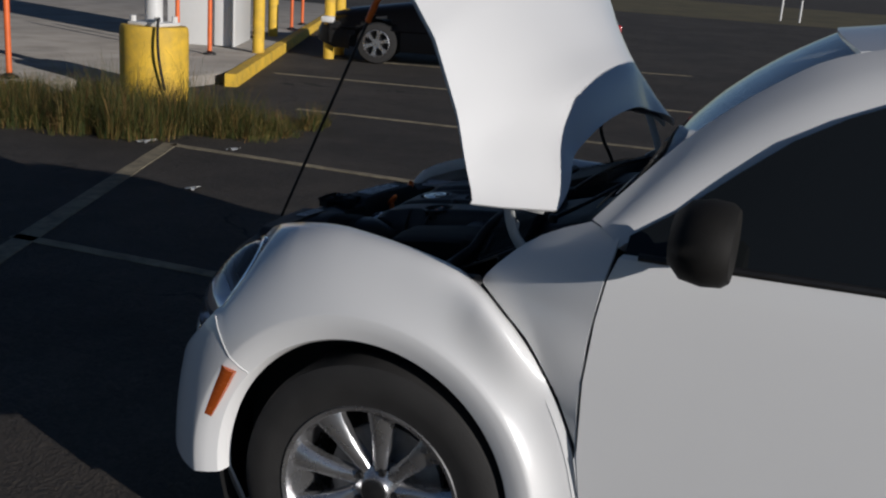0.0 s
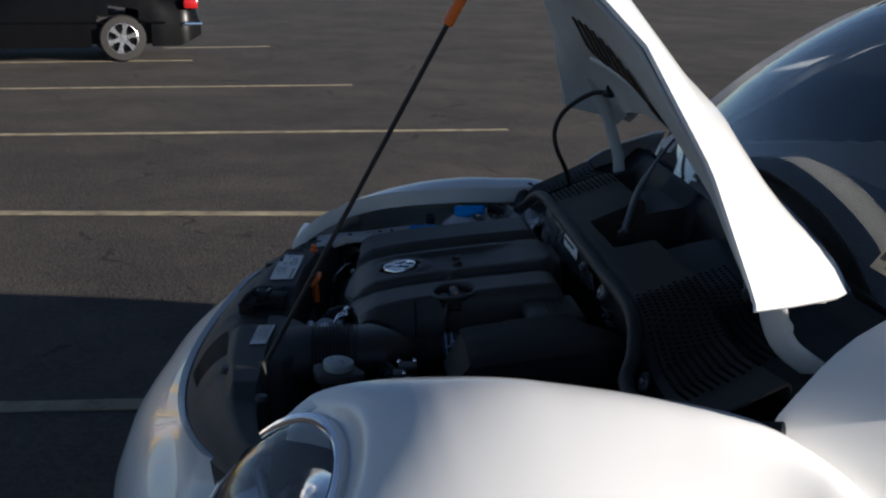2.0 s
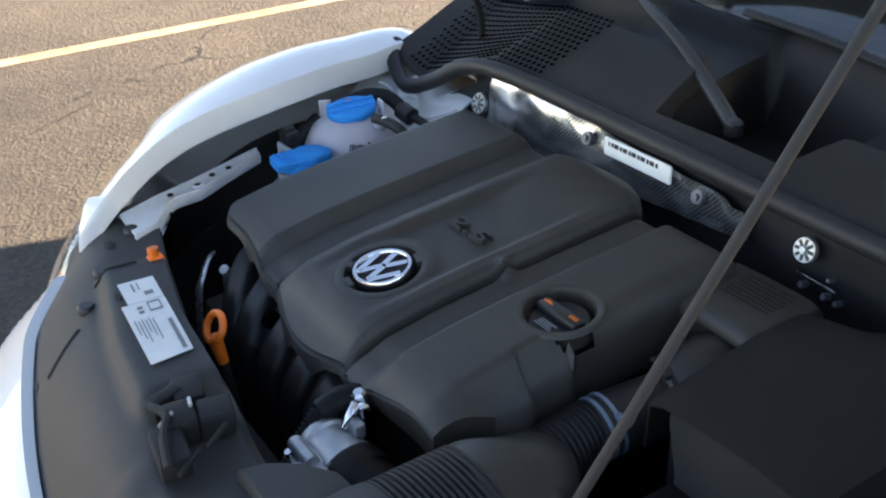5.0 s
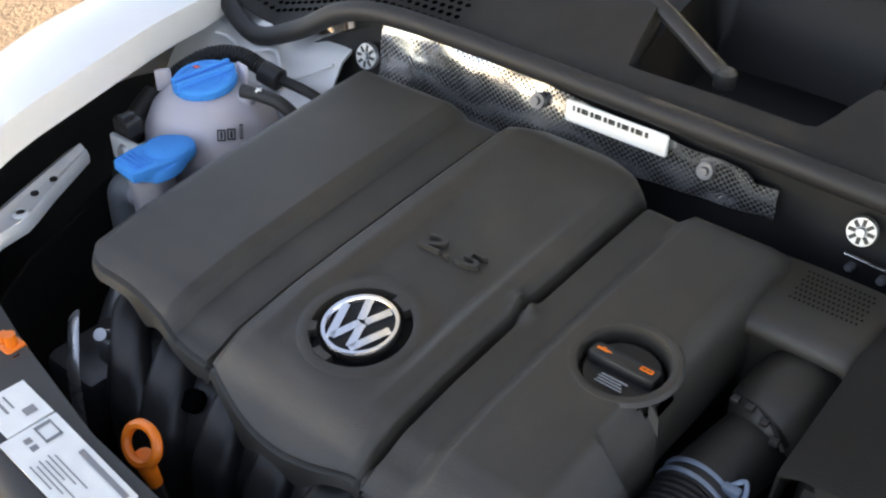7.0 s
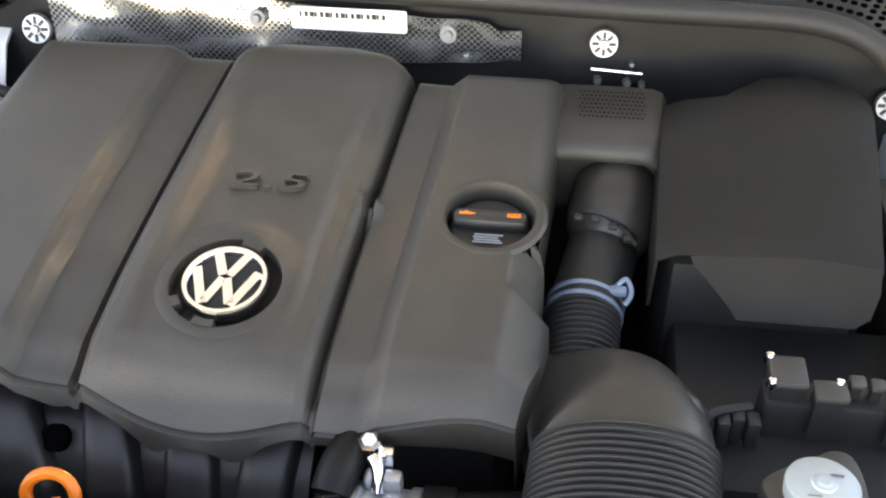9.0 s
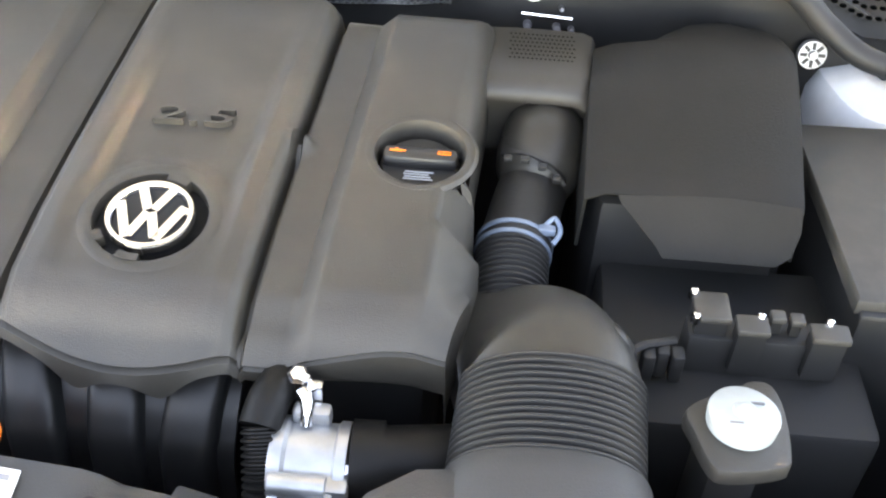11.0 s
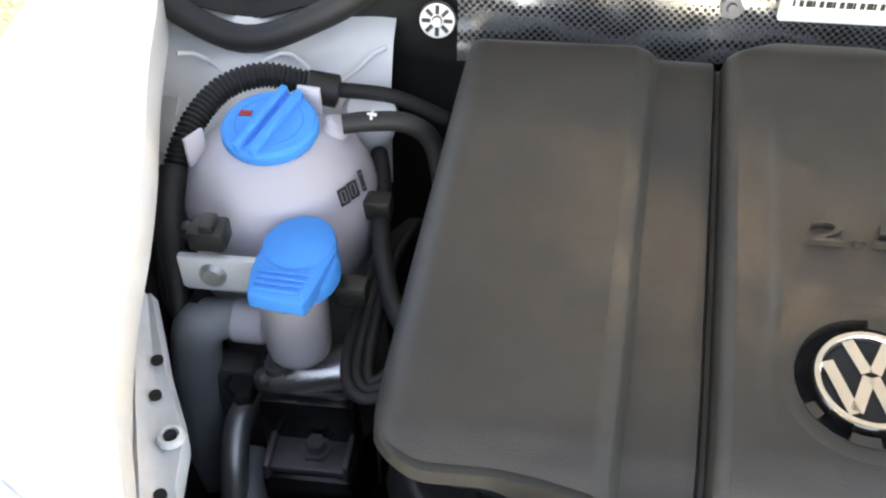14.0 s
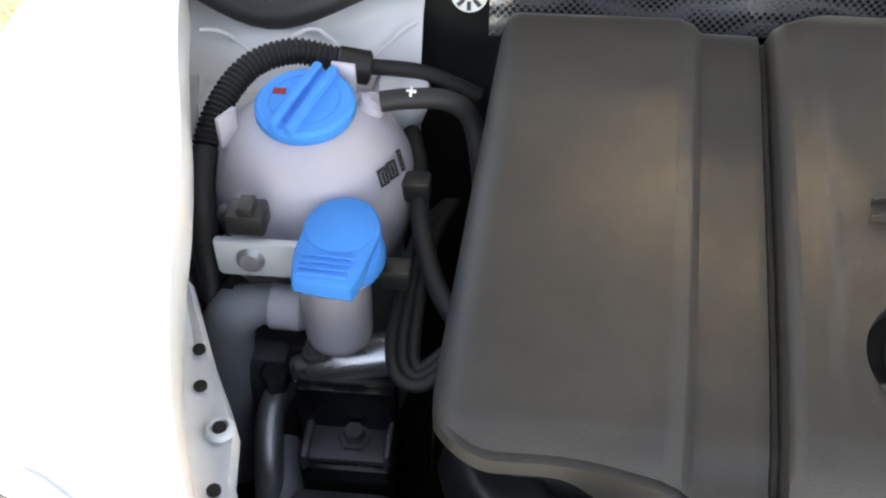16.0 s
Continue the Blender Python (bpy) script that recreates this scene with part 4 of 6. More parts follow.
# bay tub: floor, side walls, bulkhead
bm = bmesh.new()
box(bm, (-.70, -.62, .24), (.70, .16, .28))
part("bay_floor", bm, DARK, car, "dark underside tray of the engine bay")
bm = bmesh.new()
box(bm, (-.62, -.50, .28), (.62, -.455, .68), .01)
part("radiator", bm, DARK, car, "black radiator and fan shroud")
for sx in (1, -1):
    rows = []
    for k in range(17):
        y = mix(-.47, .19, k / 16)
        x, z = along([(-.50, .55, .80), (-.40, .600, .852), (-.31, .628, .887), (-.19, .65, .905), (-.03, .70, .905), (.13, .742, .888), (.2, .757, .866)], y)
        z -= settle(y) if sx < 0 else 0
        rows.append([Vector((sx * (x + o), y, q)) for o, q in ((-.016, z - .05), (.012, z - .09), (.03, z - .16), (.02, .55), (-.03, .28))])
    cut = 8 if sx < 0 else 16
    # shade below the fender is put into the colour of the wing's dark part
    part("inner_wing", thick(grid([row[2:] for row in rows[:cut + 1]]), .004), DARK, car, "inner wing of the engine bay, coloured near black for shade")
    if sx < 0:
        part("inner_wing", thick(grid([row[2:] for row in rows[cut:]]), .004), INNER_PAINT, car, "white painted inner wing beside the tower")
    # the left flange is near black to stand in for the shaded gap
    part("wing_flange", thick(grid([row[:3] for row in rows[10 if sx < 0 else 0:]]), .004), INNER_PAINT if sx < 0 else DARK, car, "flange inside the fender, painted on the right, near black for shade on the left")
    rows = []
    for k in range(15):
        y = mix(-.205, -.462, k / 14)
        xo = along([(-.47, .55), (-.40, .585), (-.31, .62), (-.19, .66)], y)[0]
        xi = along([(-.47, .49), (-.42, .515), (-.385, .575), (-.33, .584), (-.28, .612), (-.205, .648)], y)[0]
        z = along([(-.47, .790), (-.33, .786), (-.205, .790)], y)[0]
        rows.append([Vector((sx * (xo + .045), y, z - .026)), Vector((sx * (xo + .004), y, z + .004)), Vector((sx * (xo - .002), y, z + .001)), Vector((sx * mix(xo, xi, .5), y, z - .002)), Vector((sx * xi, y, z)), Vector((sx * (xi - .004), y, z - .008)), Vector((sx * (xi - .002), y, z - .018))])
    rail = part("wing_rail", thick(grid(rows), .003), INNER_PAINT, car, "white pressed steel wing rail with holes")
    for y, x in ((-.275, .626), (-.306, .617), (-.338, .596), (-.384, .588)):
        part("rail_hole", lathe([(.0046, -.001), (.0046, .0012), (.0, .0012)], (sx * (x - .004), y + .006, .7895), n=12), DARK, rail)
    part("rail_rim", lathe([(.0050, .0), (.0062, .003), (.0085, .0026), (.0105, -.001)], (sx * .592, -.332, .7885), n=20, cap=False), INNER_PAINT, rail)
rows = [[Vector((x, .135, min(z, along([(.0, .905), (.45, .90), (.53, .86), (.64, .80), (.75, .80)], abs(x))[0]))) for x in (-.70, -.64, -.58, -.53, -.45, -.35, 0, .35, .45, .53, .58, .64, .70)] for z in (.28, .6, .79, .90)]
bulkhead = part("bulkhead", thick(grid(rows), .02), PLASTIC2, car, "black bulkhead behind the engine")
rows = []
for k in range(45):
    x = mix(-.446, .082, k / 44)
    wob = .004 * noise.noise(Vector((x * 30, 0, 0)))
    top = mix(.908, .890, k / 44) if k < 42 else .882
    rows.append([Vector((x, .104 + wob * .3 + .0045 * noise.noise(Vector((x * 22, j * .9, 4))) + mix(.016, -.007, ease(14, 44, k)) * (j / 6 - .5) + .003 * math.exp(-((x + .30) / .05) ** 2) * math.sin(j), mix(mix(.815, .842, k / 44), top, j / 6))) for j in range(7)])
shield = part("heat_shield", thick(grid(rows), .0015), FOIL, bulkhead, "silver perforated foil heat shield")
bm = bmesh.new()
box(bm, (-.166, .094, .876), (-.040, .098, .902), .003)
vin = part("number_strip", bm, WHITE, bulkhead, "clear-covered white strip with a dark code")
for k in range(17):
    bm = bmesh.new()
    box(bm, (-.156 + .0056 * k, .0930, .8915), (-.156 + .0056 * k + (.0022 + .0014 * (k % 3)), .0939, .8975))
    part("code_bar", bm, INK, vin)
for x, z, r, look_of in ((-.464, .856, .0170, STEEL), (-.205, .884, .0095, DULL), (.004, .876, .0095, DULL), (.169, .875, .0150, STEEL), (.474, .820, .0160, STEEL)):
    bm = lathe([(.0, .007), (.004, .007), (.005, .003), (r * .94, .003), (r, .0), (r, -.004)], (x, .099, z), (0, -1, .3), 24)
    fix = part("fixing_disc", bm, look_of, bulkhead, "round star-slotted metal fixing disc")
    for k in range(8 if look_of is STEEL else 0):
        bm = bmesh.new()
        box(bm, (r * .36, -.0019, .001), (r * .84, .0019, .0036), 0)
        bm.transform(Matrix.Translation((x, .099, z)) @ Vector((0, -1, .3)).to_track_quat("Z", "Y").to_matrix().to_4x4() @ Matrix.Rotation(2 * math.pi * k / 8, 4, "Z"))
        part("slot", bm, INK, fix)
part("clip_bracket", tube([(.158, .105, .841), (.213, .105, .838)], .0022, 8), CHROME, bulkhead, "bright wire bracket")
for x, z, r in ((.166, .826, .0048), (.198, .825, .0048), (.214, .8235, .004), (.201, .848, .003)):
    part("clip_head", lathe([(.0, .003), (r * .7, .003), (r, .0), (r, -.01)], (x, .105, z), (0, -1, .3), 12), DULL, bulkhead, "small dull screw head")
bm = bmesh.new()
box(bm, (-.505, .119, .70), (-.446, .15, .905), .006)
part("bulkhead_end", bm, PLASTIC2, car, "black insulation panel at the bulkhead end")

# cowl with its rubber seal
SEAL = [(-.752, .122, .878), (-.72, .094, .864), (-.64, .07, .843), (-.56, .075, .872), (-.49, .088, .912), (-.40, .095, .926), (-.2, .095, .926), (0, .095, .923), (.2, .095, .918), (.36, .095, .915), (.43, .09, .898), (.475, .078, .864), (.52, .056, .842), (.59, .052, .836), (.70, .085, .850), (.79, .20, .88)]


def cowl_point(x, t):
    """The plastic cowl's surface, from the seal (t = 0) back to the glass (t = 1)."""
    s = abs(x) / .74
    front = along([(-.75, .87), (-.64, .846), (-.56, .872), (-.45, .915), (.0, .922), (.36, .916), (.43, .899), (.475, .866), (.52, .845), (.60, .840), (.75, .87)], x)[0]
    return Vector((x, mix(.10, .392 + .03 * s * s, t), mix(front, .992 - .01 * s, ease(0, 1, t) * .55 + t * .45) + .014 * math.sin(math.pi * t) + .008 * ease(0, .06, t)))


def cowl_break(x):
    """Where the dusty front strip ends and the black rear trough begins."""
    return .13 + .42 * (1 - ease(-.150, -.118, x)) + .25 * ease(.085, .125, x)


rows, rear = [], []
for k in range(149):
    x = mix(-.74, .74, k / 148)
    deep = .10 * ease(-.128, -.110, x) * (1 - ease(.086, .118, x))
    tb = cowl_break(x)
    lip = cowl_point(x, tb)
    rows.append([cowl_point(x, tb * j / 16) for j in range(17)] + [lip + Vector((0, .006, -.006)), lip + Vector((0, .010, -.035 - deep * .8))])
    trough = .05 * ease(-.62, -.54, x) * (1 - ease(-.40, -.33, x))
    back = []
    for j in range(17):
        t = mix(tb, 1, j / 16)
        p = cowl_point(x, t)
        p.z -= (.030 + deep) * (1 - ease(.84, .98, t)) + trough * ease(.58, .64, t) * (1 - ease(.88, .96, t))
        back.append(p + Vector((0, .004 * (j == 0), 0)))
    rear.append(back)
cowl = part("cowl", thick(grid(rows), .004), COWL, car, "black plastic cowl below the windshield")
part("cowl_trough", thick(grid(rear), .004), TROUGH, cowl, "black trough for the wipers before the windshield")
part("rubber_seal", tube(smooth(SEAL, 6), .013, 10), RUBBER, cowl, "thick rubber hood seal")
for side, x0, x1 in ((-1, -.685, -.335), (1, .36, .66)):
    bm = bmesh.new()
    nx, ny = 29, 15
    for i in range(nx):
        for j in range(ny):
            x = mix(x0, x1, (i + .5 * (j % 2)) / nx)
            p = cowl_point(x, .04 + .036 * j)
            x, y, z = p
            v = [bm.verts.new((x + .0042 * math.cos(a), y + .0036 * math.sin(a), z + .006 + .0036 * math.sin(a) * .35)) for a in (math.pi * q / 3 for q in range(6))]
            bm.faces.new(v)
    tagged(part("vent_perforation", bm, HOLE, cowl), "rows of small round vent holes", kind="stuff")
for pts in (((-.03, .19, .935), (-.20, .262, .985), (-.40, .355, 1.005), (-.52, .43, 1.035), (-.60, .50, 1.075)), ((.46, .27, .965), (.30, .32, .985), (.0, .372, 1.005), (-.20, .385, 1.010))):
    arm = part("wiper", tube(smooth(pts, 5), [.010] * 4 + [.009] * 5 + [.0065] * 12, 8, flat=.6), PLASTIC2, car, "black wiper arm and blade")
    part("pivot_cap", lathe([(.012, -.01), (.012, .006), (.008, .010), (.0, .011)], pts[0], n=16), PLASTIC2, arm)

# strut towers
for sx in (1, -1):
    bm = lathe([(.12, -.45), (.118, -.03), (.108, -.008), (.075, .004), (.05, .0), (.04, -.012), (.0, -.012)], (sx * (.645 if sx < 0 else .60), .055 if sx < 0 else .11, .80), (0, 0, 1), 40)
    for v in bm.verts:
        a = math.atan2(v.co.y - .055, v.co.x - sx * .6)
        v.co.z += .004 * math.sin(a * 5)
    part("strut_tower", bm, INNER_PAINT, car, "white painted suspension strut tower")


for sx in (1, -1):
    rows = []
    for k in range(13):
        x = mix(.76, .505, k / 12)
        rows.append([Vector((sx * x, y, z + .008 * noise.noise(Vector((x * 14, y * 14, 0))))) for y, z in ((-.035, .70), (-.005, .765), (.02, .795), (.06, .822), (.10, .838), (.14, .842))])
    if sx > 0:
        rows = [[p + Vector((.0, .055, -.02)) for p in row] for row in rows[:8]]
    else:
        rows = [[p + Vector((0, .085 * (1 - j / 5) * ease(8.5, 12, k), .010 * math.sin(k * 1.05 + j * .6) * ease(1, 4, j) + .006 * (j > 2) * (k % 5 == 2))) for j, p in enumerate(row)] for k, row in enumerate(rows)]
    plate = part("tower_plate", thick(grid(rows), .004), PAINT, car, "white panel over the suspension tower")
    if sx < 0:
        seam_line = [Vector((-mix(.70, .51, k / 16), .052 + .012 * math.sin(k * .9) + .02 * ease(11, 16, k), .826 + .010 * math.sin(k * .72 + 2.0))) for k in range(17)]
        part("sealant_bead", tube(seam_line, .0022, 8), PAINT, plate, "wavy bead of seam sealant")
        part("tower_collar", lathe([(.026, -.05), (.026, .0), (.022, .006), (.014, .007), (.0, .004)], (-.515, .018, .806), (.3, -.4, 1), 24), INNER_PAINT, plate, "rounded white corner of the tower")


# ---- engine cover ----
def cover_base(y):
    return .004 + along([(-.42, .755), (-.40, .770), (-.38, .787), (-.36, .802), (-.33, .818), (-.27, .832), (-.2, .843), (-.1, .856), (0, .868), (.06, .874)], y)[0]


SKEW = .07
PROFILE = [(-.440, .002), (-.286, .004), (-.274, -.002), (-.266, -.012), (-.226, -.013), (-.220, -.014), (-.2165, -.024), (-.2130, -.024), (-.209, -.004), (-.201, .003), (-.188, .005), (-.045, .005), (-.032, .003), (-.024, -.004), (-.0195, -.024), (-.0160, -.024), (-.013, -.010), (.020, -.011), (.028, -.004), (.036, .003), (.115, .003), (.135, .0)]
EMBLEM, OIL = Vector((-.138, -.273)), Vector((.0745, -.176))
TEETH = (-.345, -.262, -.176, -.106)


def cover_rear(xs):
    """The middle panel's rear edge bows backwards."""
    return .058 + .018 * ease(-.212, -.165, xs) * (1 - ease(-.10, -.03, xs)) - .022 * ease(-.06, -.016, xs)


def cover_front(xs):
    """The front lip: stepped back on the left panel, bowed on the middle one."""
    if xs < -.2107:
        return mix(-.350, -.364, ease(-.36, -.225, xs)) + .05 * (1 - math.sqrt(1 - (min(.05, max(0.0, -.39 - xs)) / .05) ** 2))
    if xs < -.0178:
        u = (xs + .2107) / .193
        return -.364 - .020 * math.sin(math.pi * u) - .010 * u
    return mix(-.380, -.366, ease(.0, .11, xs))


def cover_edge(y):
    """How far the right-hand side reaches: it steps outwards twice towards the front."""
    return .135 + .008 * ease(-.190, -.200, y) + .012 * ease(-.252, -.258, y) - .014 * ease(-.27, -.385, y)


def cover_z(xs, y):
    wide = -.28 + (xs + .28) * .95 if xs < -.28 else xs if xs < .10 else .10 + (xs - .10) * (cover_edge(y) - .10) / .035
    x = wide - SKEW * (.05 - y)
    flat = ease(-.372, -.345, y)
    z = mix(cover_base(y) - .005, cover_base(y) + along(PROFILE, xs)[0], (.35 + .65 * flat) * (1 - ease(.035, .06, y) * .5))
    # dished band from the emblem back to the numerals
    if -.185 < xs < -.042:
        z -= .009 * ease(-.183, -.168, xs) * (1 - ease(-.062, -.044, xs)) * ease(-.345, -.25, y) * (1 - ease(-.10, .0, y))
    d = math.hypot(xs + .0178, y + .169)
    if d < .03:
        z += .016 * math.exp(-(d / .010) ** 2)
    d = (Vector((x, y)) - EMBLEM).length
    if d < .078:
        z = mix(cover_base(EMBLEM.y) + .001 + .158 * (y - EMBLEM.y), z, ease(.056, .076, d))
    d = math.hypot(x - OIL.x, y - OIL.y)
    if d < .064:
        z = mix(cover_base(OIL.y) + .0025 + .125 * (y - OIL.y), z, ease(.042, .064, d))
    side = .135 - xs
    chop = ease(-.190, -.198, y)
    if chop > 0 and side < .022:
        z -= mix(.040, .006, ease(-.27, -.36, y)) * (1 - side / .022) * chop
    edge = min(xs + .44, side + .03 * chop, cover_rear(xs) - y)
    r = .028
    if edge < r:
        z -= .03 * (1 - math.sqrt(max(0.0, 1 - (1 - max(edge, 0) / r) ** 2)))
    return Vector((x, y, z))


xs = sorted({round(-.44 + .575 * k / 120, 5) for k in range(121)} | {p[0] for p in PROFILE[1:-1]})
rows = []
for i in range(97):
    row = [cover_z(x, mix(cover_rear(x), cover_front(x), i / 96)) for x in xs]
    rows.append([row[0] + Vector((-.002, 0, -.075))] + row + [row[-1] + Vector((.003, 0, -.060))])
last = rows[-1]
wide = [xs[0]] + xs + [xs[-1]]
tooth = [sum(math.exp(-((p.x - c) / .017) ** 2) * (.4 if c == -.262 else 1) for c in TEETH) if x < -.02 else 0 for p, x in zip(last, wide)]
fall = [mix(.010, .042, ease(.0, .12, x)) if x > -.0178 else .008 for x in wide]
rows = [[p + Vector((0, .002, -.075)) for p in rows[0]]] + rows
rows.append([p + Vector((0, .003, -.004)) for p in last])
rows.append([p + Vector((0, -.003 * (x < -.0178), -.006)) for p, x in zip(last, wide)])
rows.append([p + Vector((0, -.006 * (x < -.0178), -.010 - f * .6 - .016 * t)) for p, x, f, t in zip(last, wide, fall, tooth)])
rows.append([p + Vector((0, .004, -.014 - f * .7 - .017 * t)) for p, f, t in zip(last, fall, tooth)])
cover = thing("engine_cover", "black grained plastic engine cover on top of the engine", "engine cover", (-.15, -.15, .62))
bm = grid(rows)
bmesh.ops.delete(bm, geom=[f for f in bm.faces if all((v.co.xy - EMBLEM).length < .0525 for v in f.verts) or all((v.co.xy - OIL).length < .0475 for v in f.verts)], context="FACES")
part("shell", bm, PLASTIC, cover, angle=42)
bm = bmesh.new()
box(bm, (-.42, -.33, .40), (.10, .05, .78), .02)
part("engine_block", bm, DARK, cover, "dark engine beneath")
# raised end of the cover above the intake duct, with its dotted panel
rows = []
for y, z, w in ((.058, .79, .0), (.058, .842, .0), (.050, .852, .0), (-.026, .848, .0), (-.038, .8455, .0), (-.047, .840, .001), (-.051, .832, .002), (-.050, .826, .003), (-.040, .822, .003), (-.036, .80, .004), (-.036, .76, .005)):
    lo, hi = .118 - .05 * (.05 - y) * .5, .236 - w - .05 * (.05 - y)
    rows.append([Vector((x, y - d, z - s)) for x, s, d in ((lo, .0, 0), (mix(lo, hi, .3), -.001, 0), (mix(lo, hi, .7), -.001, 0), (hi - .014, 0, 0), (hi - .004, .004, 0), (hi, .012, 0), (hi + .001, .07, 0))])
part("cover_end", grid(rows), PLASTIC, cover, "rounded end block of the cover with a dotted panel")
bm = bmesh.new()
for i in range(15):
    for j in range(7):
        x, y = .148 + .0044 * i + .0022 * (j % 2), .036 - .0072 * j
        z = mix(.8545, .8507, (.05 - y) / .08)
        bm.faces.new([bm.verts.new((x + .0012 * math.cos(a), y + .0017 * math.sin(a), z + .0004 - .05 * .0017 * math.sin(a))) for a in (math.pi * q / 3 for q in range(6))])
tagged(part("dot_panel", bm, HOLE, cover), "rows of small dark dots", kind="stuff")

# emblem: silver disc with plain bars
EM_M = Matrix.Translation((EMBLEM.x, EMBLEM.y, cover_base(EMBLEM.y) + .001)) @ Matrix.Rotation(radians(9), 4, "X") @ Matrix.Rotation(radians(-2), 4, "Z")
bm = lathe([(.066, -.0045), (.058, .0004), (.0490, .0004), (.0475, .0), (.047, -.004), (.047, -.012)], n=64, cap=False)
bm.transform(EM_M)
part("emblem_seat", bm, PLASTIC, cover, "round opening edge")
bm = lathe([(.0475, -.011), (.030, -.011), (.030, -.001), (.0, -.001)], n=48)
bm.transform(EM_M)
part("emblem_recess", bm, DARK, cover, "round dark recess")
for a0, w in ((74, 13), (215, 7), (262, 12)):
    rows = [[Vector((r * math.cos(radians(a0 + da)), r * math.sin(radians(a0 + da)), z)) for r, z in ((.0480, .0010), (.0405, .0004), (.0405, -.010), (.0480, -.010))] for da in (-w, -w / 2, 0, w / 2, w)]
    bm = grid(rows, True, None, True)
    bm.transform(EM_M)
    part("notch", bm, PLASTIC, cover)
bm = lathe([(.0305, -.004), (.0305, .002), (.032, .004), (.0355, .004), (.037, .001), (.037, -.007)], n=48, cap=False)
bm.transform(EM_M)
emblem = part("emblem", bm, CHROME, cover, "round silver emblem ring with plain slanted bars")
for x0, y0, x1, y1 in ((-.027, .010, -.012, -.027), (.027, .010, .012, -.027), (-.011, -.025, -.0015, .001), (.011, -.025, .0015, .001), (-.013, .027, -.0025, .004), (.013, .027, .0025, .004)):
    a, b = Vector((x0, y0, .0)), Vector((x1, y1, .0))
    s = Vector((-(b - a).y, (b - a).x, 0)).normalized() * .0040
    bm = grid([[p - s - Vector((0, 0, .004)), p - s + Vector((0, 0, .0036)), p + s + Vector((0, 0, .0036)), p + s - Vector((0, 0, .004))] for p in (a, b)], True, None, True)
    bm.transform(EM_M)
    part("emblem_bar", bm, CHROME, emblem)
lettering("2.5", .044, Matrix.Translation((-.129, -.152, cover_base(-.152) - .002)) @ Matrix.Rotation(radians(7), 4, "X") @ Matrix(((1.40, .12, 0, 0), (0, .66, 0, 0), (0, 0, 1, 0), (0, 0, 0, 1))), .004, PLASTIC, cover, "raised_numeral", "raised black numerals 2.5")

# oil filler cap
bm = lathe([(.0510, -.003), (.0480, .0002), (.0445, .0006), (.0405, -.001), (.0385, -.007), (.0378, -.030)], (OIL.x, OIL.y, cover_base(OIL.y) + .0025), (0, -.125, 1), 56, cap=False)
part("cap_seat", bm, PLASTIC, cover, "round opening for the filler cap")
OZ = cover_base(OIL.y) - .024
bm = lathe([(.0, .0), (.034, .0), (.0355, .004), (.0355, .010), (.033, .013), (.0, .013)], (OIL.x, OIL.y, OZ), (0, -.1, 1), 36)
box(bm, (OIL.x - .033, OIL.y - .008, OZ + .010), (OIL.x + .033, OIL.y + .011, OZ + .024), .005)
cap = part("oil_filler_cap", bm, PLASTIC2, cover, "black oil filler cap with small orange symbols")
for x, marks in ((-.021, ((-.006, -.0012, .005, .0012), (-.0015, .0012, .0015, .0030), (.005, -.0002, .008, .0008))), (.021, ((-.006, -.0018, -.0046, .0028), (-.0046, -.0018, .0046, -.0006), (-.0046, .0016, .0046, .0028), (.0046, -.0018, .006, .0028), (-.0006, -.0006, .0006, .0016)))):
    bm = bmesh.new()
    for x0, y0, x1, y1 in marks:
        box(bm, (OIL.x + x + x0, OIL.y + .001 + y0, OZ + .0238), (OIL.x + x + x1, OIL.y + .001 + y1, OZ + .0248))
    part("cap_symbol", bm, ORANGE, cap, "small orange symbol")
bm = bmesh.new()
for k in range(4):
    box(bm, (OIL.x - .013 + .001 * (k % 2), OIL.y - .0255 + .0034 * k, OZ + .0135), (OIL.x + .013 - .002 * (k % 3), OIL.y - .0245 + .0034 * k, OZ + .0145))
part("cap_print", bm, GREY_PIPE, cap, "rows of fine grey print")

# intake manifold runners
manifold = thing("intake_manifold", "black plastic intake manifold with five curved runners", "intake manifold", (-.25, -.40, .55))
for x, lean, w in ((-.404, .076, .0275), (-.324, .034, .0250), (-.233, .018, .0215), (-.157, .008, .0215), (-.082, -.010, .022)):
    pts = smooth([(x - lean * .2, -.29, .752), (x, -.335, .757), (x + lean * .35, -.366, .748), (x + lean * .75, -.396, .722), (x + lean * .95, -.412, .68), (x + lean * 1.1, -.420, .52)], 5)
    rows = []
    for k, p in enumerate(pts):
        d = (pts[min(k + 1, len(pts) - 1)] - pts[max(k - 1, 0)]).normalized()
        out = Vector((0, d.z, -d.y)).normalized()
        if out.z < 0 or (abs(out.z) < .05 and out.y > 0):
            out = -out
        # flat back with rounded shoulders and steep flanks
        rows.append([p + Vector((w * q, 0, 0)) + out * h for q, h in ((-1.30, -.045), (-1.12, -.016), (-1.0, -.006), (-.86, -.0012), (-.66, .0006), (-.3, .0), (.3, .0), (.66, .0004), (.86, -.0016), (1.0, -.007), (1.12, -.017), (1.30, -.045))])
    part("runner", grid(rows), PLASTIC2, manifold)
web = smooth([(0, -.29, .735), (0, -.335, .741), (0, -.362, .733), (0, -.386, .709), (0, -.400, .672), (0, -.408, .52)], 4)
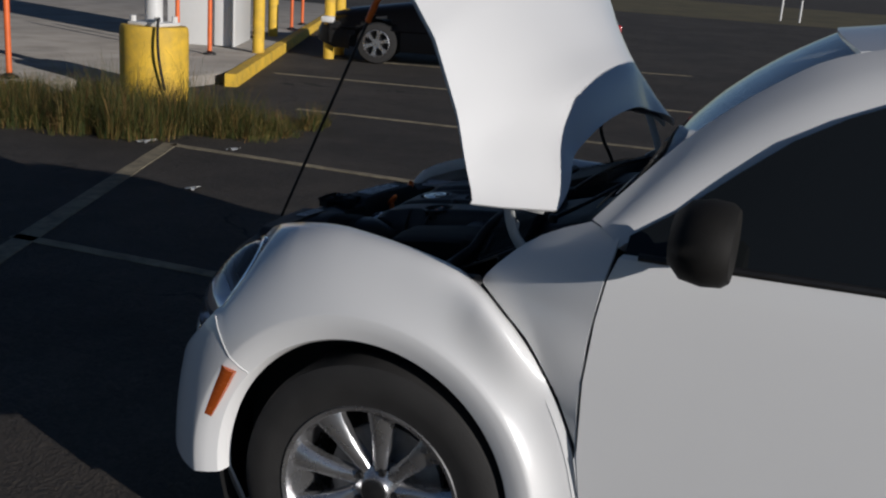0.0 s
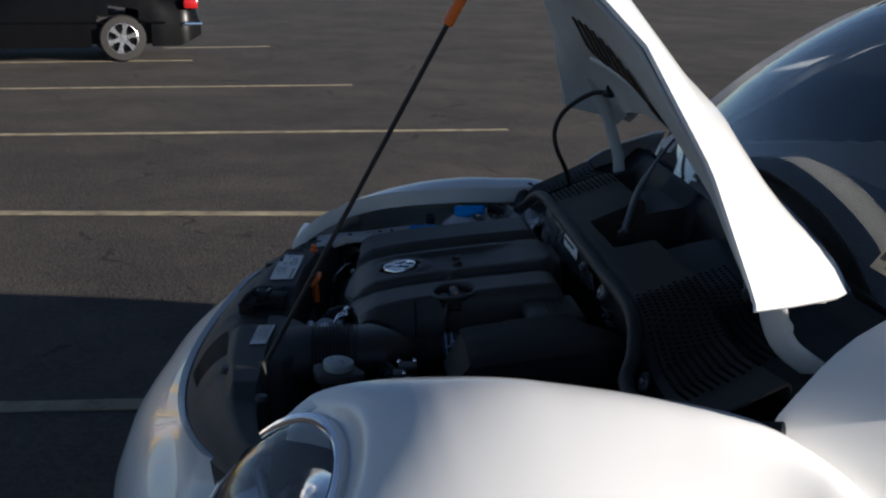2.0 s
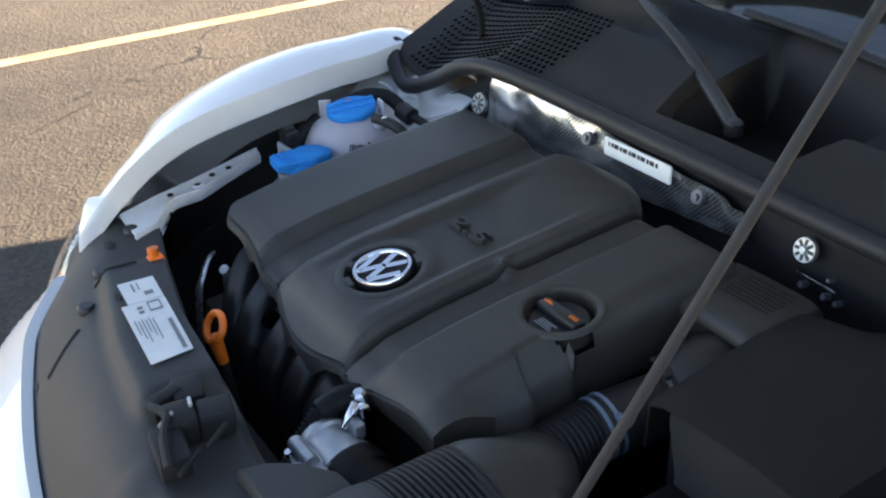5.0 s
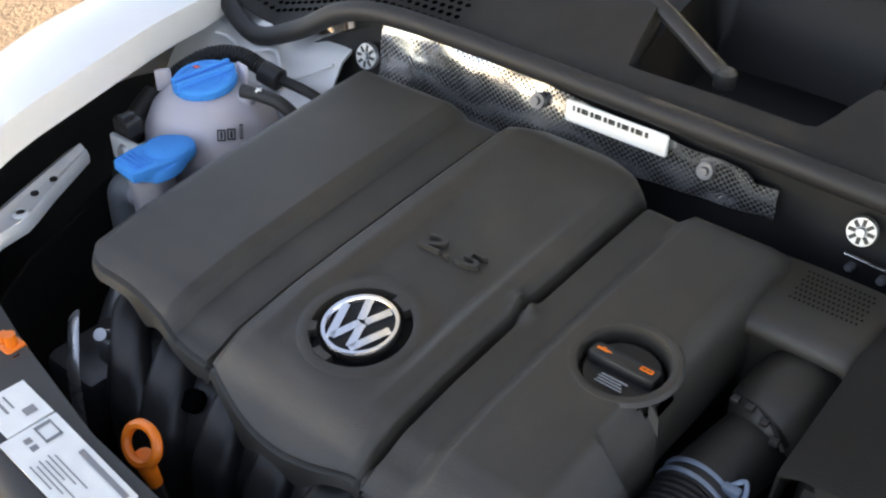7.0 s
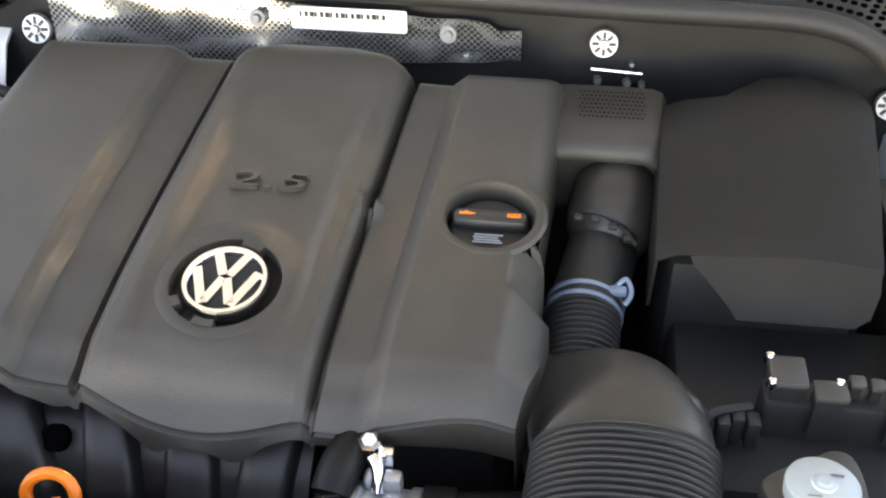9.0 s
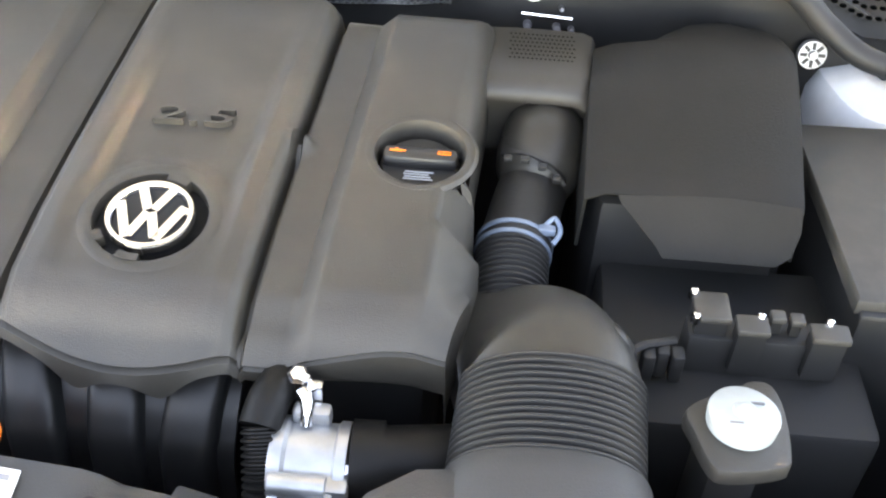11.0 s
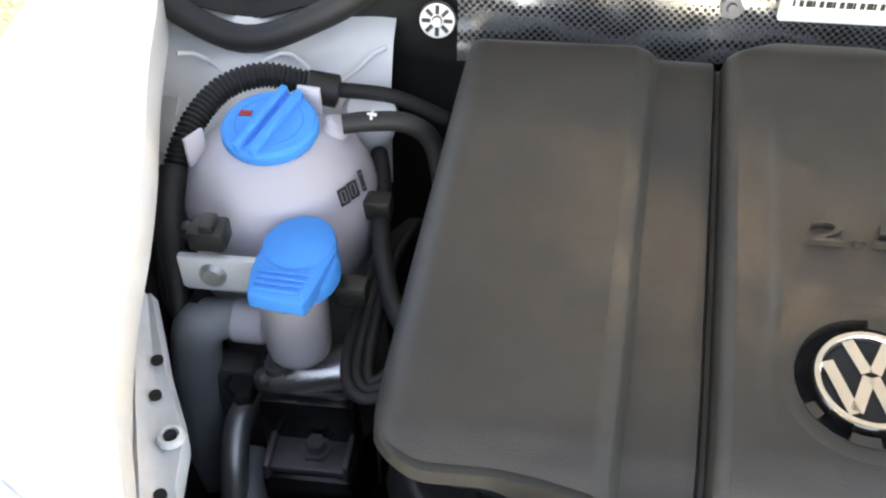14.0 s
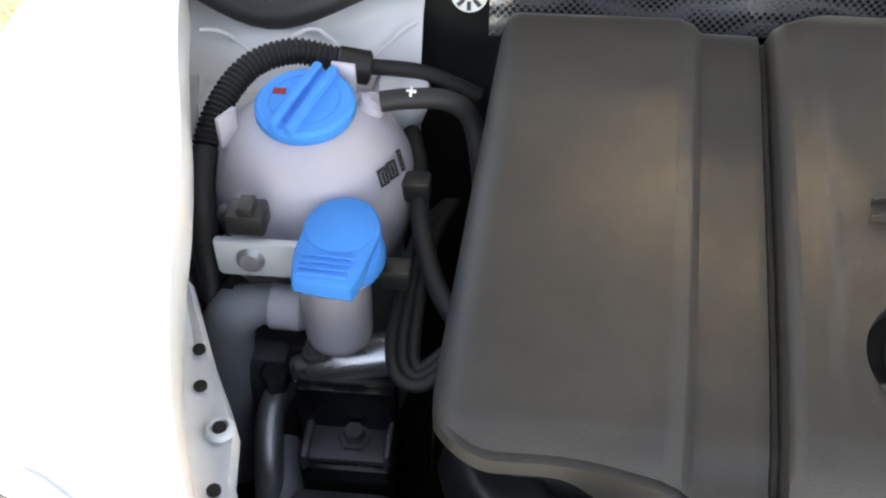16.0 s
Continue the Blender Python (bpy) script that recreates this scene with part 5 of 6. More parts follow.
bm = thick(grid([[Vector((x + lean * q, p.y + .003 * math.sin(x * 60), p.z)) for x, lean in ((-.43, .07), (-.37, .06), (-.28, .02), (-.19, .01), (-.12, 0), (-.05, -.005))] for p, q in ((p, k / (len(web) - 1)) for k, p in enumerate(web))]), .006)
part("plenum", bm, PLASTIC2, manifold, "dark plenum body")
part("bolt_hole", lathe([(.012, -.02), (.012, .0), (.0, .0)], (-.272, -.372, .735), (0, -.8, 1), 18), HOLE, manifold, "dark round bolt hole")

dip = thing("dipstick", "orange oil dipstick with a ring handle", "dipstick", (-.21, -.455, .70))
ring = [Vector((-.226 + .0195 * math.cos(a), -.458 + .009 * math.sin(a), .778 + .0145 * math.sin(a))) for a in (2 * math.pi * k / 20 for k in range(20))]
part("ring", tube(ring + [ring[0], ring[1]], .0048, 8, cap=False), ORANGE, dip)
part("stem", tube([(-.226, -.460, .766), (-.2245, -.458, .748), (-.223, -.455, .728)], [.009, .0085, .007], 10), ORANGE, dip)
part("tube", tube([(-.223, -.455, .730), (-.215, -.443, .60)], .006, 8), DARK, dip, "dark guide tube")
clip = thing("wiring_clip", "small orange plastic clip at the lock carrier", "clip", (-.396, -.465, .79))
bm = bmesh.new()
box(bm, (-.405, -.478, .780), (-.386, -.456, .803), .005)
tube([(-.396, -.467, .79), (-.396, -.467, .814)], .006, 10, bm)
box(bm, (-.385, -.48, .79), (-.377, -.466, .800), .003)
box(bm, (-.414, -.472, .792), (-.403, -.462, .808), .002)
part("clip_body", bm, ORANGE, clip)
strap = thing("steel_strap", "bright bent steel bracket beside the manifold", "bracket", (-.37, -.42, .60))
bm = bmesh.new()
tube(smooth([(-.447, -.376, .748), (-.430, -.388, .752), (-.410, -.404, .744), (-.394, -.420, .72), (-.390, -.43, .62)], 5), .009, 10, bm, flat=.35)
part("band", bm, ALLOY, strap)
bm = bmesh.new()
box(bm, (-.422, -.375, .70), (-.398, -.355, .735), .005)
tube([(-.412, -.365, .73), (-.406, -.375, .745)], .007, 10, bm)
part("nut", bm, STEEL, strap, "dull metal nut and boss")

# throttle body and front hoses
thr = thing("throttle_body", "cast aluminium throttle body with a connector", "throttle body", (.02, -.42, .70))
bm = lathe([(.02, -.030), (.037, -.030), (.038, -.026), (.038, -.020), (.0345, -.017), (.0345, .018), (.037, .020), (.037, .028), (.03, .029)], (.018, -.427, .728), (1, 0, 0), 32)
box(bm, (-.010, -.466, .735), (.050, -.440, .752), .004)
tube([(-.008, -.463, .752), (.034, -.463, .752)], .009, 14, bm)
box(bm, (-.008, -.476, .715), (.046, -.455, .742), .004)
box(bm, (.000, -.410, .752), (.030, -.396, .770), .004)
part("housing", bm, STEEL, thr)
bm = bmesh.new()
box(bm, (.020, -.490, .728), (.040, -.466, .752), .003)
part("connector", bm, GREY_PIPE, thr, "grey electrical connector")
bm = bmesh.new()
box(bm, (.040, -.494, .724), (.072, -.470, .744), .005)
box(bm, (.002, -.492, .724), (.019, -.474, .742), .004)
part("plug", bm, RUBBER, thr, "black connector boot")
for p in ((-.004, -.472, .744), (.046, -.446, .752)):
    part("screw", lathe([(.0, .004), (.004, .004), (.005, .0), (.005, -.003)], p, (0, -.4, 1), 12), CHROME, thr)
# shade below the cover is put into the near-black sleeve and collar colour
part("harness_sleeve", ribbed(smooth([(-.014, -.475, .70), (-.017, -.450, .735), (-.022, -.420, .764)], 6), .0150, .0056, .0026, 16), TROUGH, thr, "ribbed black harness sleeve")
part("sleeve_collar", tube(smooth([(-.022, -.421, .763), (-.018, -.400, .772), (-.010, -.368, .768)], 4), .0165, 18), TROUGH, thr, "smooth black collar")
bm = bmesh.new()
lathe([(.009, -.012), (.009, .003), (.006, .006), (.0, .006)], (.003, -.388, .787), (0, -.3, 1), 6, bm=bm)
tube(smooth([(.006, -.396, .780), (.012, -.404, .776), (.012, -.414, .762)], 4), .0055, 10, bm)
box(bm, (.010, -.396, .764), (.022, -.386, .784), .002)
part("bolt", bm, CHROME, thr, "bright bolt head and bent pipe")
# inlet tube coloured darker than plain rubber, for the shade around it
part("inlet_tube", tube([(.048, -.425, .732), (.072, -.424, .732), (.075, -.424, .732), (.140, -.412, .728)], [.0355, .0355, .032, .032], 24), TROUGH, thr, "black inlet tube")

# intake duct, clamp, ribbed hose and elbow
duct = thing("intake_duct", "black plastic intake duct with a steel hose clamp", "intake duct", (.18, -.10, .60))
part("duct_dome", tube(smooth([(.190, -.030, .784), (.188, -.062, .784), (.184, -.088, .776), (.180, -.106, .766)], 4), [.040, .041, .042, .043, .043, .0435, .0435, .043, .042, .041, .039, .036, .032], 28), ELBOW, duct, "rounded grey-black duct dome")
part("duct_neck", tube(smooth([(.188, -.03, .765), (.186, -.075, .764), (.178, -.115, .764), (.170, -.16, .762), (.163, -.20, .757)], 5), [.034] * 21, 26), RUBBER, duct)
part("tab", thick(grid([[Vector((.174 + .042 * math.sin(a), y - .018 * math.sin(a) - dy, .768 + .042 * math.cos(a))) for a in (radians(-42 + 100 * k / 10) for k in range(11))] for y, dy in ((-.082, 0), (-.112, .0))]), .004), PLASTIC2, duct, "curved black plastic tab")
for k in range(4):
    bm = bmesh.new()
    a = radians(-30 + 24 * k)
    c = Vector((.173 + .040 * math.sin(a), -.117 - .018 * math.sin(a), .768 + .040 * math.cos(a)))
    box(bm, c - Vector((.004, .004, .003)), c + Vector((.004, .004, .002)), .001)
    part("tab_catch", bm, PLASTIC2, duct)
CY = Vector((-.08, -1, -.13)).normalized()
for off in (-.006, .006):
    part("hose_clamp", lathe([(.0335, -.0022), (.0356, -.0022), (.0361, .0), (.0356, .0022), (.0335, .0022)], Vector((.164, -.190, .758)) + CY * off, CY, 36, cap=False), CLAMP, duct, "pale blue-grey spring hose clamp")
bm = bmesh.new()
tube(smooth([(.190, -.184, .785), (.199, -.178, .790), (.204, -.190, .784), (.198, -.200, .778)], 4), .0024, 8, bm)
box(bm, (.184, -.193, .780), (.200, -.184, .788), .002)
part("clamp_ear", bm, CLAMP, duct)
part("ribbed_hose", ribbed(smooth([(.163, -.199, .757), (.162, -.24, .752), (.161, -.295, .742)], 4), .0345, .0062, .0036, 28), RUBBER, duct, "ribbed black rubber hose")
air = thing("air_hose", "large black ribbed air hose with an elbow", "air hose", (.19, -.36, .60))
def oval(c, way, rx, rz, n=44):
    """A ring round c, flat and wide, across the level direction `way`."""
    side = Vector((way.y, -way.x, 0)).normalized()
    return [c + side * (rx * math.copysign(abs(math.cos(a)) ** .85, math.cos(a))) + Vector((0, 0, rz * math.sin(a))) for a in (2 * math.pi * k / n for k in range(n))]


rows = []
for k in range(25):
    th = radians(-12 + 108 * k / 24)
    way = Vector((math.cos(th), -math.sin(th), 0))
    lift = ease(-10, 55, math.degrees(th))
    rows.append(oval(Vector((.128 + .070 * math.sin(th), -.372 + .070 * math.cos(th), mix(.738, .774, lift))), way, mix(.062, .0705, lift), mix(.034, .043, lift)))
part("elbow", grid(rows, True, None, True), ELBOW, air, "smooth black elbow")
part("knob", lathe([(.024, -.014), (.021, .003), (.013, .010), (.0, .012)], (.247, -.322, .784), (.7, .3, .65), 20), ELBOW, air, "rounded boss on the elbow")
rows = []
for k in range(14 * 4 + 1):
    d = .0042 * (k % 4 in (2, 3))
    y = -.370 - .0016 * k
    rows.append(oval(Vector((.198 - .0001 * k, y, .774 - .0001 * k)), Vector((0, -1, 0)), .0735 - d, .0455 - d))
part("bellows", grid(rows, True, None, True), RUBBER, air, "wide ribbed bellows")
part("end_collar", grid([oval(Vector((.193, y, .766)), Vector((0, -1, 0)), rx, rz) for y, rx, rz in ((-.452, .068, .040), (-.454, .0745, .046), (-.458, .0765, .048), (-.476, .079, .048), (-.50, .080, .044))], True, None, True), CARRIER, air, "smooth grey-black collar")
bm = bmesh.new()
prism([(.040, -.545), (.046, -.518), (.066, -.490), (.098, -.466), (.135, -.461), (.200, -.468), (.262, -.480), (.288, -.506), (.290, -.545)], .60, .794, .010, bm=bm)
part("air_box", bm, CARRIER, air, "dusty black air inlet box")

# battery and cover
bat = thing("battery", "black battery under a soft plastic cover", "battery", (.33, -.1, .55))
rows = []
for y, z, xl, xr in ((.094, .800, .338, .404), (.093, .842, .336, .404), (.086, .850, .328, .412), (.062, .857, .309, .427), (.034, .860, .288, .432), (.018, .860, .234, .432), (-.04, .853, .229, .427), (-.10, .843, .226, .421), (-.155, .833, .224, .415), (-.176, .829, .223, .413), (-.183, .825, .223, .412)):
    row = [Vector((mix(xl, xr, k / 12), y, z + .006 * math.sin(math.pi * k / 12) + .002 * noise.noise(Vector((k * .4, y * 14, 2))))) for k in range(13)]
    if y < .09:
        row = [row[0] + Vector((-.004, 0, -.06)), row[0] + Vector((-.002, 0, -.006))] + row[1:-1] + [row[-1] + Vector((.002, 0, -.005)), row[-1] + Vector((.005, 0, -.06))]
    else:
        row = [row[0], row[0].lerp(row[1], .3)] + row[1:-1] + [row[-1].lerp(row[-2], .3), row[-1]]
    rows.append(row)
part("cover_hood", thick(grid(rows), .003), SOFT, bat, "soft black battery cover with a folded flap", angle=60)
rows = [[Vector((mix(xl, xr, k / 12), y, z + .006 * math.sin(math.pi * k / 12) * f)) for k in range(13)] for y, z, xl, xr, f in ((-.182, .8262, .250, .411, 1), (-.187, .820, .254, .412, .9), (-.196, .810, .267, .412, .6), (-.210, .793, .287, .405, .2), (-.216, .786, .293, .392, 0))]
part("flap", thick(grid(rows), .003), SOFT, bat, "folded front flap", angle=60)
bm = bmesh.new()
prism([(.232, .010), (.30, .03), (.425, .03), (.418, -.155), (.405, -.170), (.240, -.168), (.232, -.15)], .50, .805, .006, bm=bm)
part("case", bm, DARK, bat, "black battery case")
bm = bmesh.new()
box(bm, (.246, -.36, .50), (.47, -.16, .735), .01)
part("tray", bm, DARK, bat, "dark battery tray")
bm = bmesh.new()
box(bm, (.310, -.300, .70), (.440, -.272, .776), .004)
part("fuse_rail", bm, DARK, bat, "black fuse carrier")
for lo, hi in (((.312, -.299, .770), (.342, -.266, .798)), ((.345, -.310, .776), (.372, -.289, .797)), ((.375, -.291, .776), (.388, -.279, .796)), ((.391, -.293, .776), (.403, -.281, .796)), ((.405, -.311, .776), (.437, -.291, .796))):
    bm = bmesh.new()
    box(bm, (lo[0], lo[1], hi[2] - .007), hi, .0025)
    block = part("fuse_block", bm, FUSE, bat, "grey-black fuse block")
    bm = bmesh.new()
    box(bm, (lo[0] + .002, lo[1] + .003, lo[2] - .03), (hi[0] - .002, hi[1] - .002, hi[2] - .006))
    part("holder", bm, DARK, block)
for x, y in ((.272, -.318), (.284, -.312), (.296, -.316)):
    bm = bmesh.new()
    box(bm, (x, y - .006, .742), (x + .011, y + .010, .772), .003)
    part("plug", bm, RUBBER, bat)
part("cable", tube(smooth([(.266, -.335, .74), (.262, -.325, .766), (.268, -.315, .775), (.30, -.30, .77)], 4), .004, 8), RUBBER, bat)
for p in ((.3135, -.269, .798), (.3125, -.297, .797), (.366, -.291, .796), (.421, -.293, .797)):
    part("stud", lathe([(.0, .004), (.003, .003), (.0045, .0), (.0045, -.006)], p, n=10), CHROME, bat, "bright terminal stud")
fuse_box = thing("fuse_box", "dark grey plastic fuse box beside the battery", "fuse box", (.52, -.14, .55))
bm = bmesh.new()
prism([(p.x, p.y) for p in smooth([(.452, -.262, 0), (.448, -.14, 0), (.440, -.015, 0), (.452, -.002, 0), (.58, .0, 0), (.60, -.02, 0), (.59, -.26, 0), (.575, -.275, 0), (.464, -.275, 0)], 3, True)], .52, .792, .006, bm=bm)
part("body", bm, PLASTIC2, fuse_box)
bm = bmesh.new()
prism([(.448, -.268), (.438, -.008), (.602, -.002), (.598, -.272)], .788, .802, .005, bm=bm)
part("lid", bm, FUSE, fuse_box, "flat dusty lid")
mount = thing("engine_mount", "cast engine mount with a large bright bolt", "engine mount", (.335, -.42, .55))
plate = [(p.x, p.y) for p in smooth([(q[0] + .004, q[1] - .003, 0) for q in ((.290, -.393, 0), (.302, -.380, 0), (.330, -.365, 0), (.346, -.356, 0), (.360, -.360, 0), (.366, -.385, 0), (.364, -.425, 0), (.356, -.438, 0), (.318, -.446, 0), (.304, -.440, 0), (.294, -.410, 0))], 3, True)]
bm = bmesh.new()
prism(plate, .780, .795, .004, bm=bm)
part("bracket", bm, PLASTIC, mount)
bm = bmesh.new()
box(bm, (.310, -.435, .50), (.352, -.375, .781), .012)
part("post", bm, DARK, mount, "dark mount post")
bm = lathe([(.0, .0095), (.0045, .0095), (.006, .0082), (.0085, .008), (.0095, .0066), (.0240, .006), (.0262, .0045), (.0268, .002), (.0258, -.008)], (.334, -.404, .803), (.02, .05, 1), 36)
part("bolt", bm, ZINC, mount, "large flat bright bolt washer")
for dx, dy in ((.010, .008), (-.008, -.012)):
    bm = bmesh.new()
    box(bm, (.334 + dx - .005, -.404 + dy - .0008, .8085), (.334 + dx + .005, -.404 + dy + .0008, .8102))
    part("stamped_mark", bm, DULL, mount, "small worn stamped mark")

# ---- coolant tank corner ----
tank = thing("coolant_tank", "milky white round coolant tank with a blue cap", "coolant tank", (-.58, -.07, .66))
TC = Vector((-.580, -.066, .775))
prof = [(.0, -.085), (.05, -.08), (.078, -.05), (.086, -.01), (.082, .02), (.070, .045), (.052, .060), (.036, .068), (.030, .070), (.030, .075)]
part("tank_body", lathe(prof, TC, (0, 0, 1), 48), TANK, tank, "milky plastic sphere-like body")
CAP_M = Matrix.Translation(TC + Vector((0, -.002, .070))) @ Matrix.Rotation(radians(6), 4, "X")
bm = lathe([(.030, .0), (.0385, .0), (.040, .003), (.0395, .009), (.0365, .012), (.0285, .0125), (.0280, .0118), (.0272, .0118), (.0267, .0125), (.0, .0125)], n=48)
bm.transform(CAP_M)
part("blue_cap", bm, BLUE, tank, "bright blue ribbed screw cap")
bm = bmesh.new()
for off in (-.007, .007):
    box(bm, (off - .0035, -.0385, .008), (off + .0035, .0385, .0185), .0018)
bm.transform(CAP_M @ Matrix.Rotation(radians(-18), 4, "Z"))
part("cap_ridge", bm, BLUE, tank)
bm = lathe([(.012, -.02), (.012, .014), (.008, .018), (.0, .018)], Vector((-.536, -.047, .828)), (.45, .15, .8), 16)
part("nipple", bm, TANK, tank)
bm = bmesh.new()
for x, y, w, h in ((-.006, 0, .010, .014), (.006, .001, .010, .014), (.018, .004, .004, .018)):
    for u0, u1, v0, v1 in ((-.5, -.34, -.5, .5), (.34, .5, -.5, .5), (-.5, .5, -.5, -.36), (-.5, .5, .36, .5), (-.12, .12, -.3, .3)):
        box(bm, (x + u0 * w, y + v0 * h, .0), (x + u1 * w, y + v1 * h, .0012))
mk = Vector((.80, -.40, .43)).normalized()
bm.transform(Matrix.Translation(TC + Vector((.0675, -.0338, .0375))) @ mk.to_track_quat("Z", "Y").to_matrix().to_4x4() @ Matrix.Rotation(radians(-10), 4, "Z"))
part("tank_symbol", bm, INK, tank, "small black printed symbols")
for p, turn in (((-.640, -.085, .838), 60), ((-.556, -.028, .850), -8)):
    bm = bmesh.new()
    box(bm, (-.010, -.002, -.014), (.010, .002, .014), .001)
    bm.transform(Matrix.Translation(p) @ Matrix.Rotation(radians(turn), 4, "Z"))
    part("tab", bm, TANK, tank)
bm = bmesh.new()
box(bm, (-.634, -.180, .772), (-.552, -.172, .806), .003)
box(bm, (-.634, -.176, .766), (-.552, -.10, .774), .003)
part("tank_bracket", bm, INNER_PAINT, tank, "white bracket tab with a screw")
bm = bmesh.new()
box(bm, (-.005, -.003, .0), (.005, .003, .0008))
bm.transform(Matrix.Translation(TC + Vector((-.021, .004, .0833))) @ Matrix.Rotation(radians(6), 4, "X"))
part("cap_mark", bm, LAMP_RED, tank, "small red printed mark")
part("bracket_screw", lathe([(.0, .006), (.007, .006), (.011, .002), (.011, .0)], (-.606, -.180, .790), (0, -1, .2), 14), STEEL, tank)

washer = thing("washer_filler", "white washer filler neck with a blue flip cap", "washer filler", (-.53, -.215, .60))
part("neck", lathe([(.012, -.048), (.020, -.046), (.0255, -.040), (.0265, -.032), (.0265, .03), (.029, .034)], (-.5405, -.1925, .767), (.03, -.06, 1), 32), TANK, washer, "milky filler neck")
bm = lathe([(.0, .012), (.030, .012), (.033, .008), (.033, .0)], (-.536, -.183, .800), (-.05, -.15, 1), 32)
flap = [(p.x, p.y) for p in smooth([(-.561, -.150, 0), (-.549, -.137, 0), (-.533, -.134, 0), (-.517, -.143, 0), (-.508, -.166, 0), (-.510, -.186, 0), (-.519, -.226, 0), (-.528, -.229, 0), (-.559, -.225, 0), (-.565, -.219, 0), (-.568, -.188, 0)], 3, True)]
prism(flap, .806, .818, .004, bm=bm)
blue_flap = part("blue_flap", bm, BLUE, washer, "blue flip cap with grip ribs")
part("flap_disc", lathe([(.0275, -.003), (.0275, .0008), (.0262, .0018), (.0, .0022)], (-.5375, -.168, .8178), n=36), BLUE, blue_flap)
for k in range(4):
    bm = bmesh.new()
    box(bm, (-.0205, -.0013, .0), (.0185 - .0012 * k, .0013, .0026), .0008)
    bm.transform(Matrix.Translation((-.5405, -.2005 - .0062 * k, .8174)) @ Matrix.Rotation(radians(-3), 4, "Z"))
    part("grip_rib", bm, BLUE, blue_flap)
part("filler_pipe", tube(smooth([(-.545, -.180, .733), (-.578, -.178, .736), (-.605, -.176, .735), (-.630, -.175, .722), (-.640, -.172, .69), (-.650, -.168, .62), (-.657, -.175, .50)], 5), [.016] * 11 + [.0175, .019, .0205] + [.0215] * 17, 20), GREY_PIPE, washer, "grey bent filler pipe")
part("pipe_sleeve", lathe([(.0165, -.013), (.0180, -.012), (.0180, .012), (.0165, .013)], (-.584, -.178, .736), (1, -.03, 0), 24, cap=False), TANK, washer)

harness = thing("wiring_harness", "black corrugated wiring loom around the coolant tank", "wiring harness", (-.62, 0, .70))
HP = smooth([(-.652, -.150, .72), (-.664, -.11, .78), (-.662, -.06, .82), (-.642, -.015, .842), (-.61, .010, .846), (-.58, .017, .838), (-.556, .019, .829)], 7)
part("corrugated_sleeve", ribbed(HP, .0115, .0046, .0018, 16), RUBBER, harness, "corrugated black sleeve")
part("cable", tube(smooth([(-.556, .019, .829), (-.52, .028, .822), (-.491, .034, .813), (-.45, .04, .79)], 6), .007, 10), RUBBER, harness)
part("cable_collar", lathe([(.013, -.016), (.0150, -.014), (.0150, .012), (.012, .014)], (-.556, .019, .829), (1, .15, -.25), 18), PLASTIC2, harness)
part("cable", tube(smooth([(-.672, -.10, .775), (-.665, -.14, .74), (-.645, -.165, .72), (-.625, -.165, .745)], 6), .010, 10), RUBBER, harness)
bm = bmesh.new()
box(bm, (-.622, -.180, .812), (-.592, -.156, .832), .004)
box(bm, (-.630, -.172, .816), (-.618, -.160, .828), .003)
box(bm, (-.612, -.178, .828), (-.600, -.160, .838), .002)
part("plug", bm, PLASTIC2, harness, "black electrical plug")
part("coolant_hose", tube(smooth([(-.522, -.060, .852), (-.500, -.054, .852), (-.470, -.046, .846), (-.45, -.04, .82), (-.44, -.05, .76)], 6), .0085, 12), RUBBER, harness, "black coolant hose")
for k, off in enumerate((0.0, .0085, .017)):
    part("loom", tube(smooth([(-.470 + off * .4, -.05, .74), (-.488 + off * .8, -.10, .752), (-.495 + off * .9, -.16, .75), (-.497 + off, -.215, .745), (-.488 + off * .7, -.246 + off * .7, .745), (-.470, -.252 + off, .745), (-.452, -.236 + off, .75), (-.43, -.20, .75)], 6), .0052, 10), RUBBER, harness, "black cable loom in a loop")
part("return_hose", tube(smooth([(-.506, .0, .775), (-.494, -.05, .780), (-.486, -.11, .775), (-.470, -.165, .765), (-.45, -.20, .76)], 6), .008, 12), RUBBER, harness, "black hose beside the engine cover")
part("sheath", tube(smooth([(-.664, -.085, .812), (-.662, -.115, .795), (-.654, -.145, .765), (-.648, -.17, .73)], 4), [.0130] * 7 + [.012, .011, .010, .009, .009, .009], 14), RUBBER, harness, "smooth black sheath at the loom's end")
bm = bmesh.new()
box(bm, (-.502, -.0562, .8585), (-.494, -.0538, .8612), .0005)
box(bm, (-.499, -.060, .858), (-.497, -.050, .8611), .0005)
part("hose_mark", bm, WHITE, harness, "small white printed mark")
for p in ((-.492, -.085, .788), (-.498, -.172, .776)):
    bm = bmesh.new()
    box(bm, (p[0] - .012, p[1] - .009, p[2] - .010), (p[0] + .012, p[1] + .009, p[2] + .010), .003)
    part("hose_clip", bm, PLASTIC2, harness)
side = thing("gearbox_side_mount", "black and bright metal engine side mount with bolts", "engine mount", (-.55, -.2, .50))
bm = bmesh.new()
box(bm, (-.575, -.250, .45), (-.494, -.190, .622), .008)
box(bm, (-.580, -.212, .58), (-.497, -.190, .676), .006)
part("mount_block", bm, GLOSS, side, "glossy black mount block")
part("mount_arm", tube(smooth([(-.585, -.186, .668), (-.566, -.184, .674), (-.53, -.178, .680), (-.490, -.170, .684)], 4), [.010, .014, .016, .018, .019, .019, .020, .020, .020, .020, .020, .020, .020], 18), ALLOY, side, "bright cast mount arm")
bm = bmesh.new()
box(bm, (-.570, -.244, .621), (-.502, -.204, .629), .003)
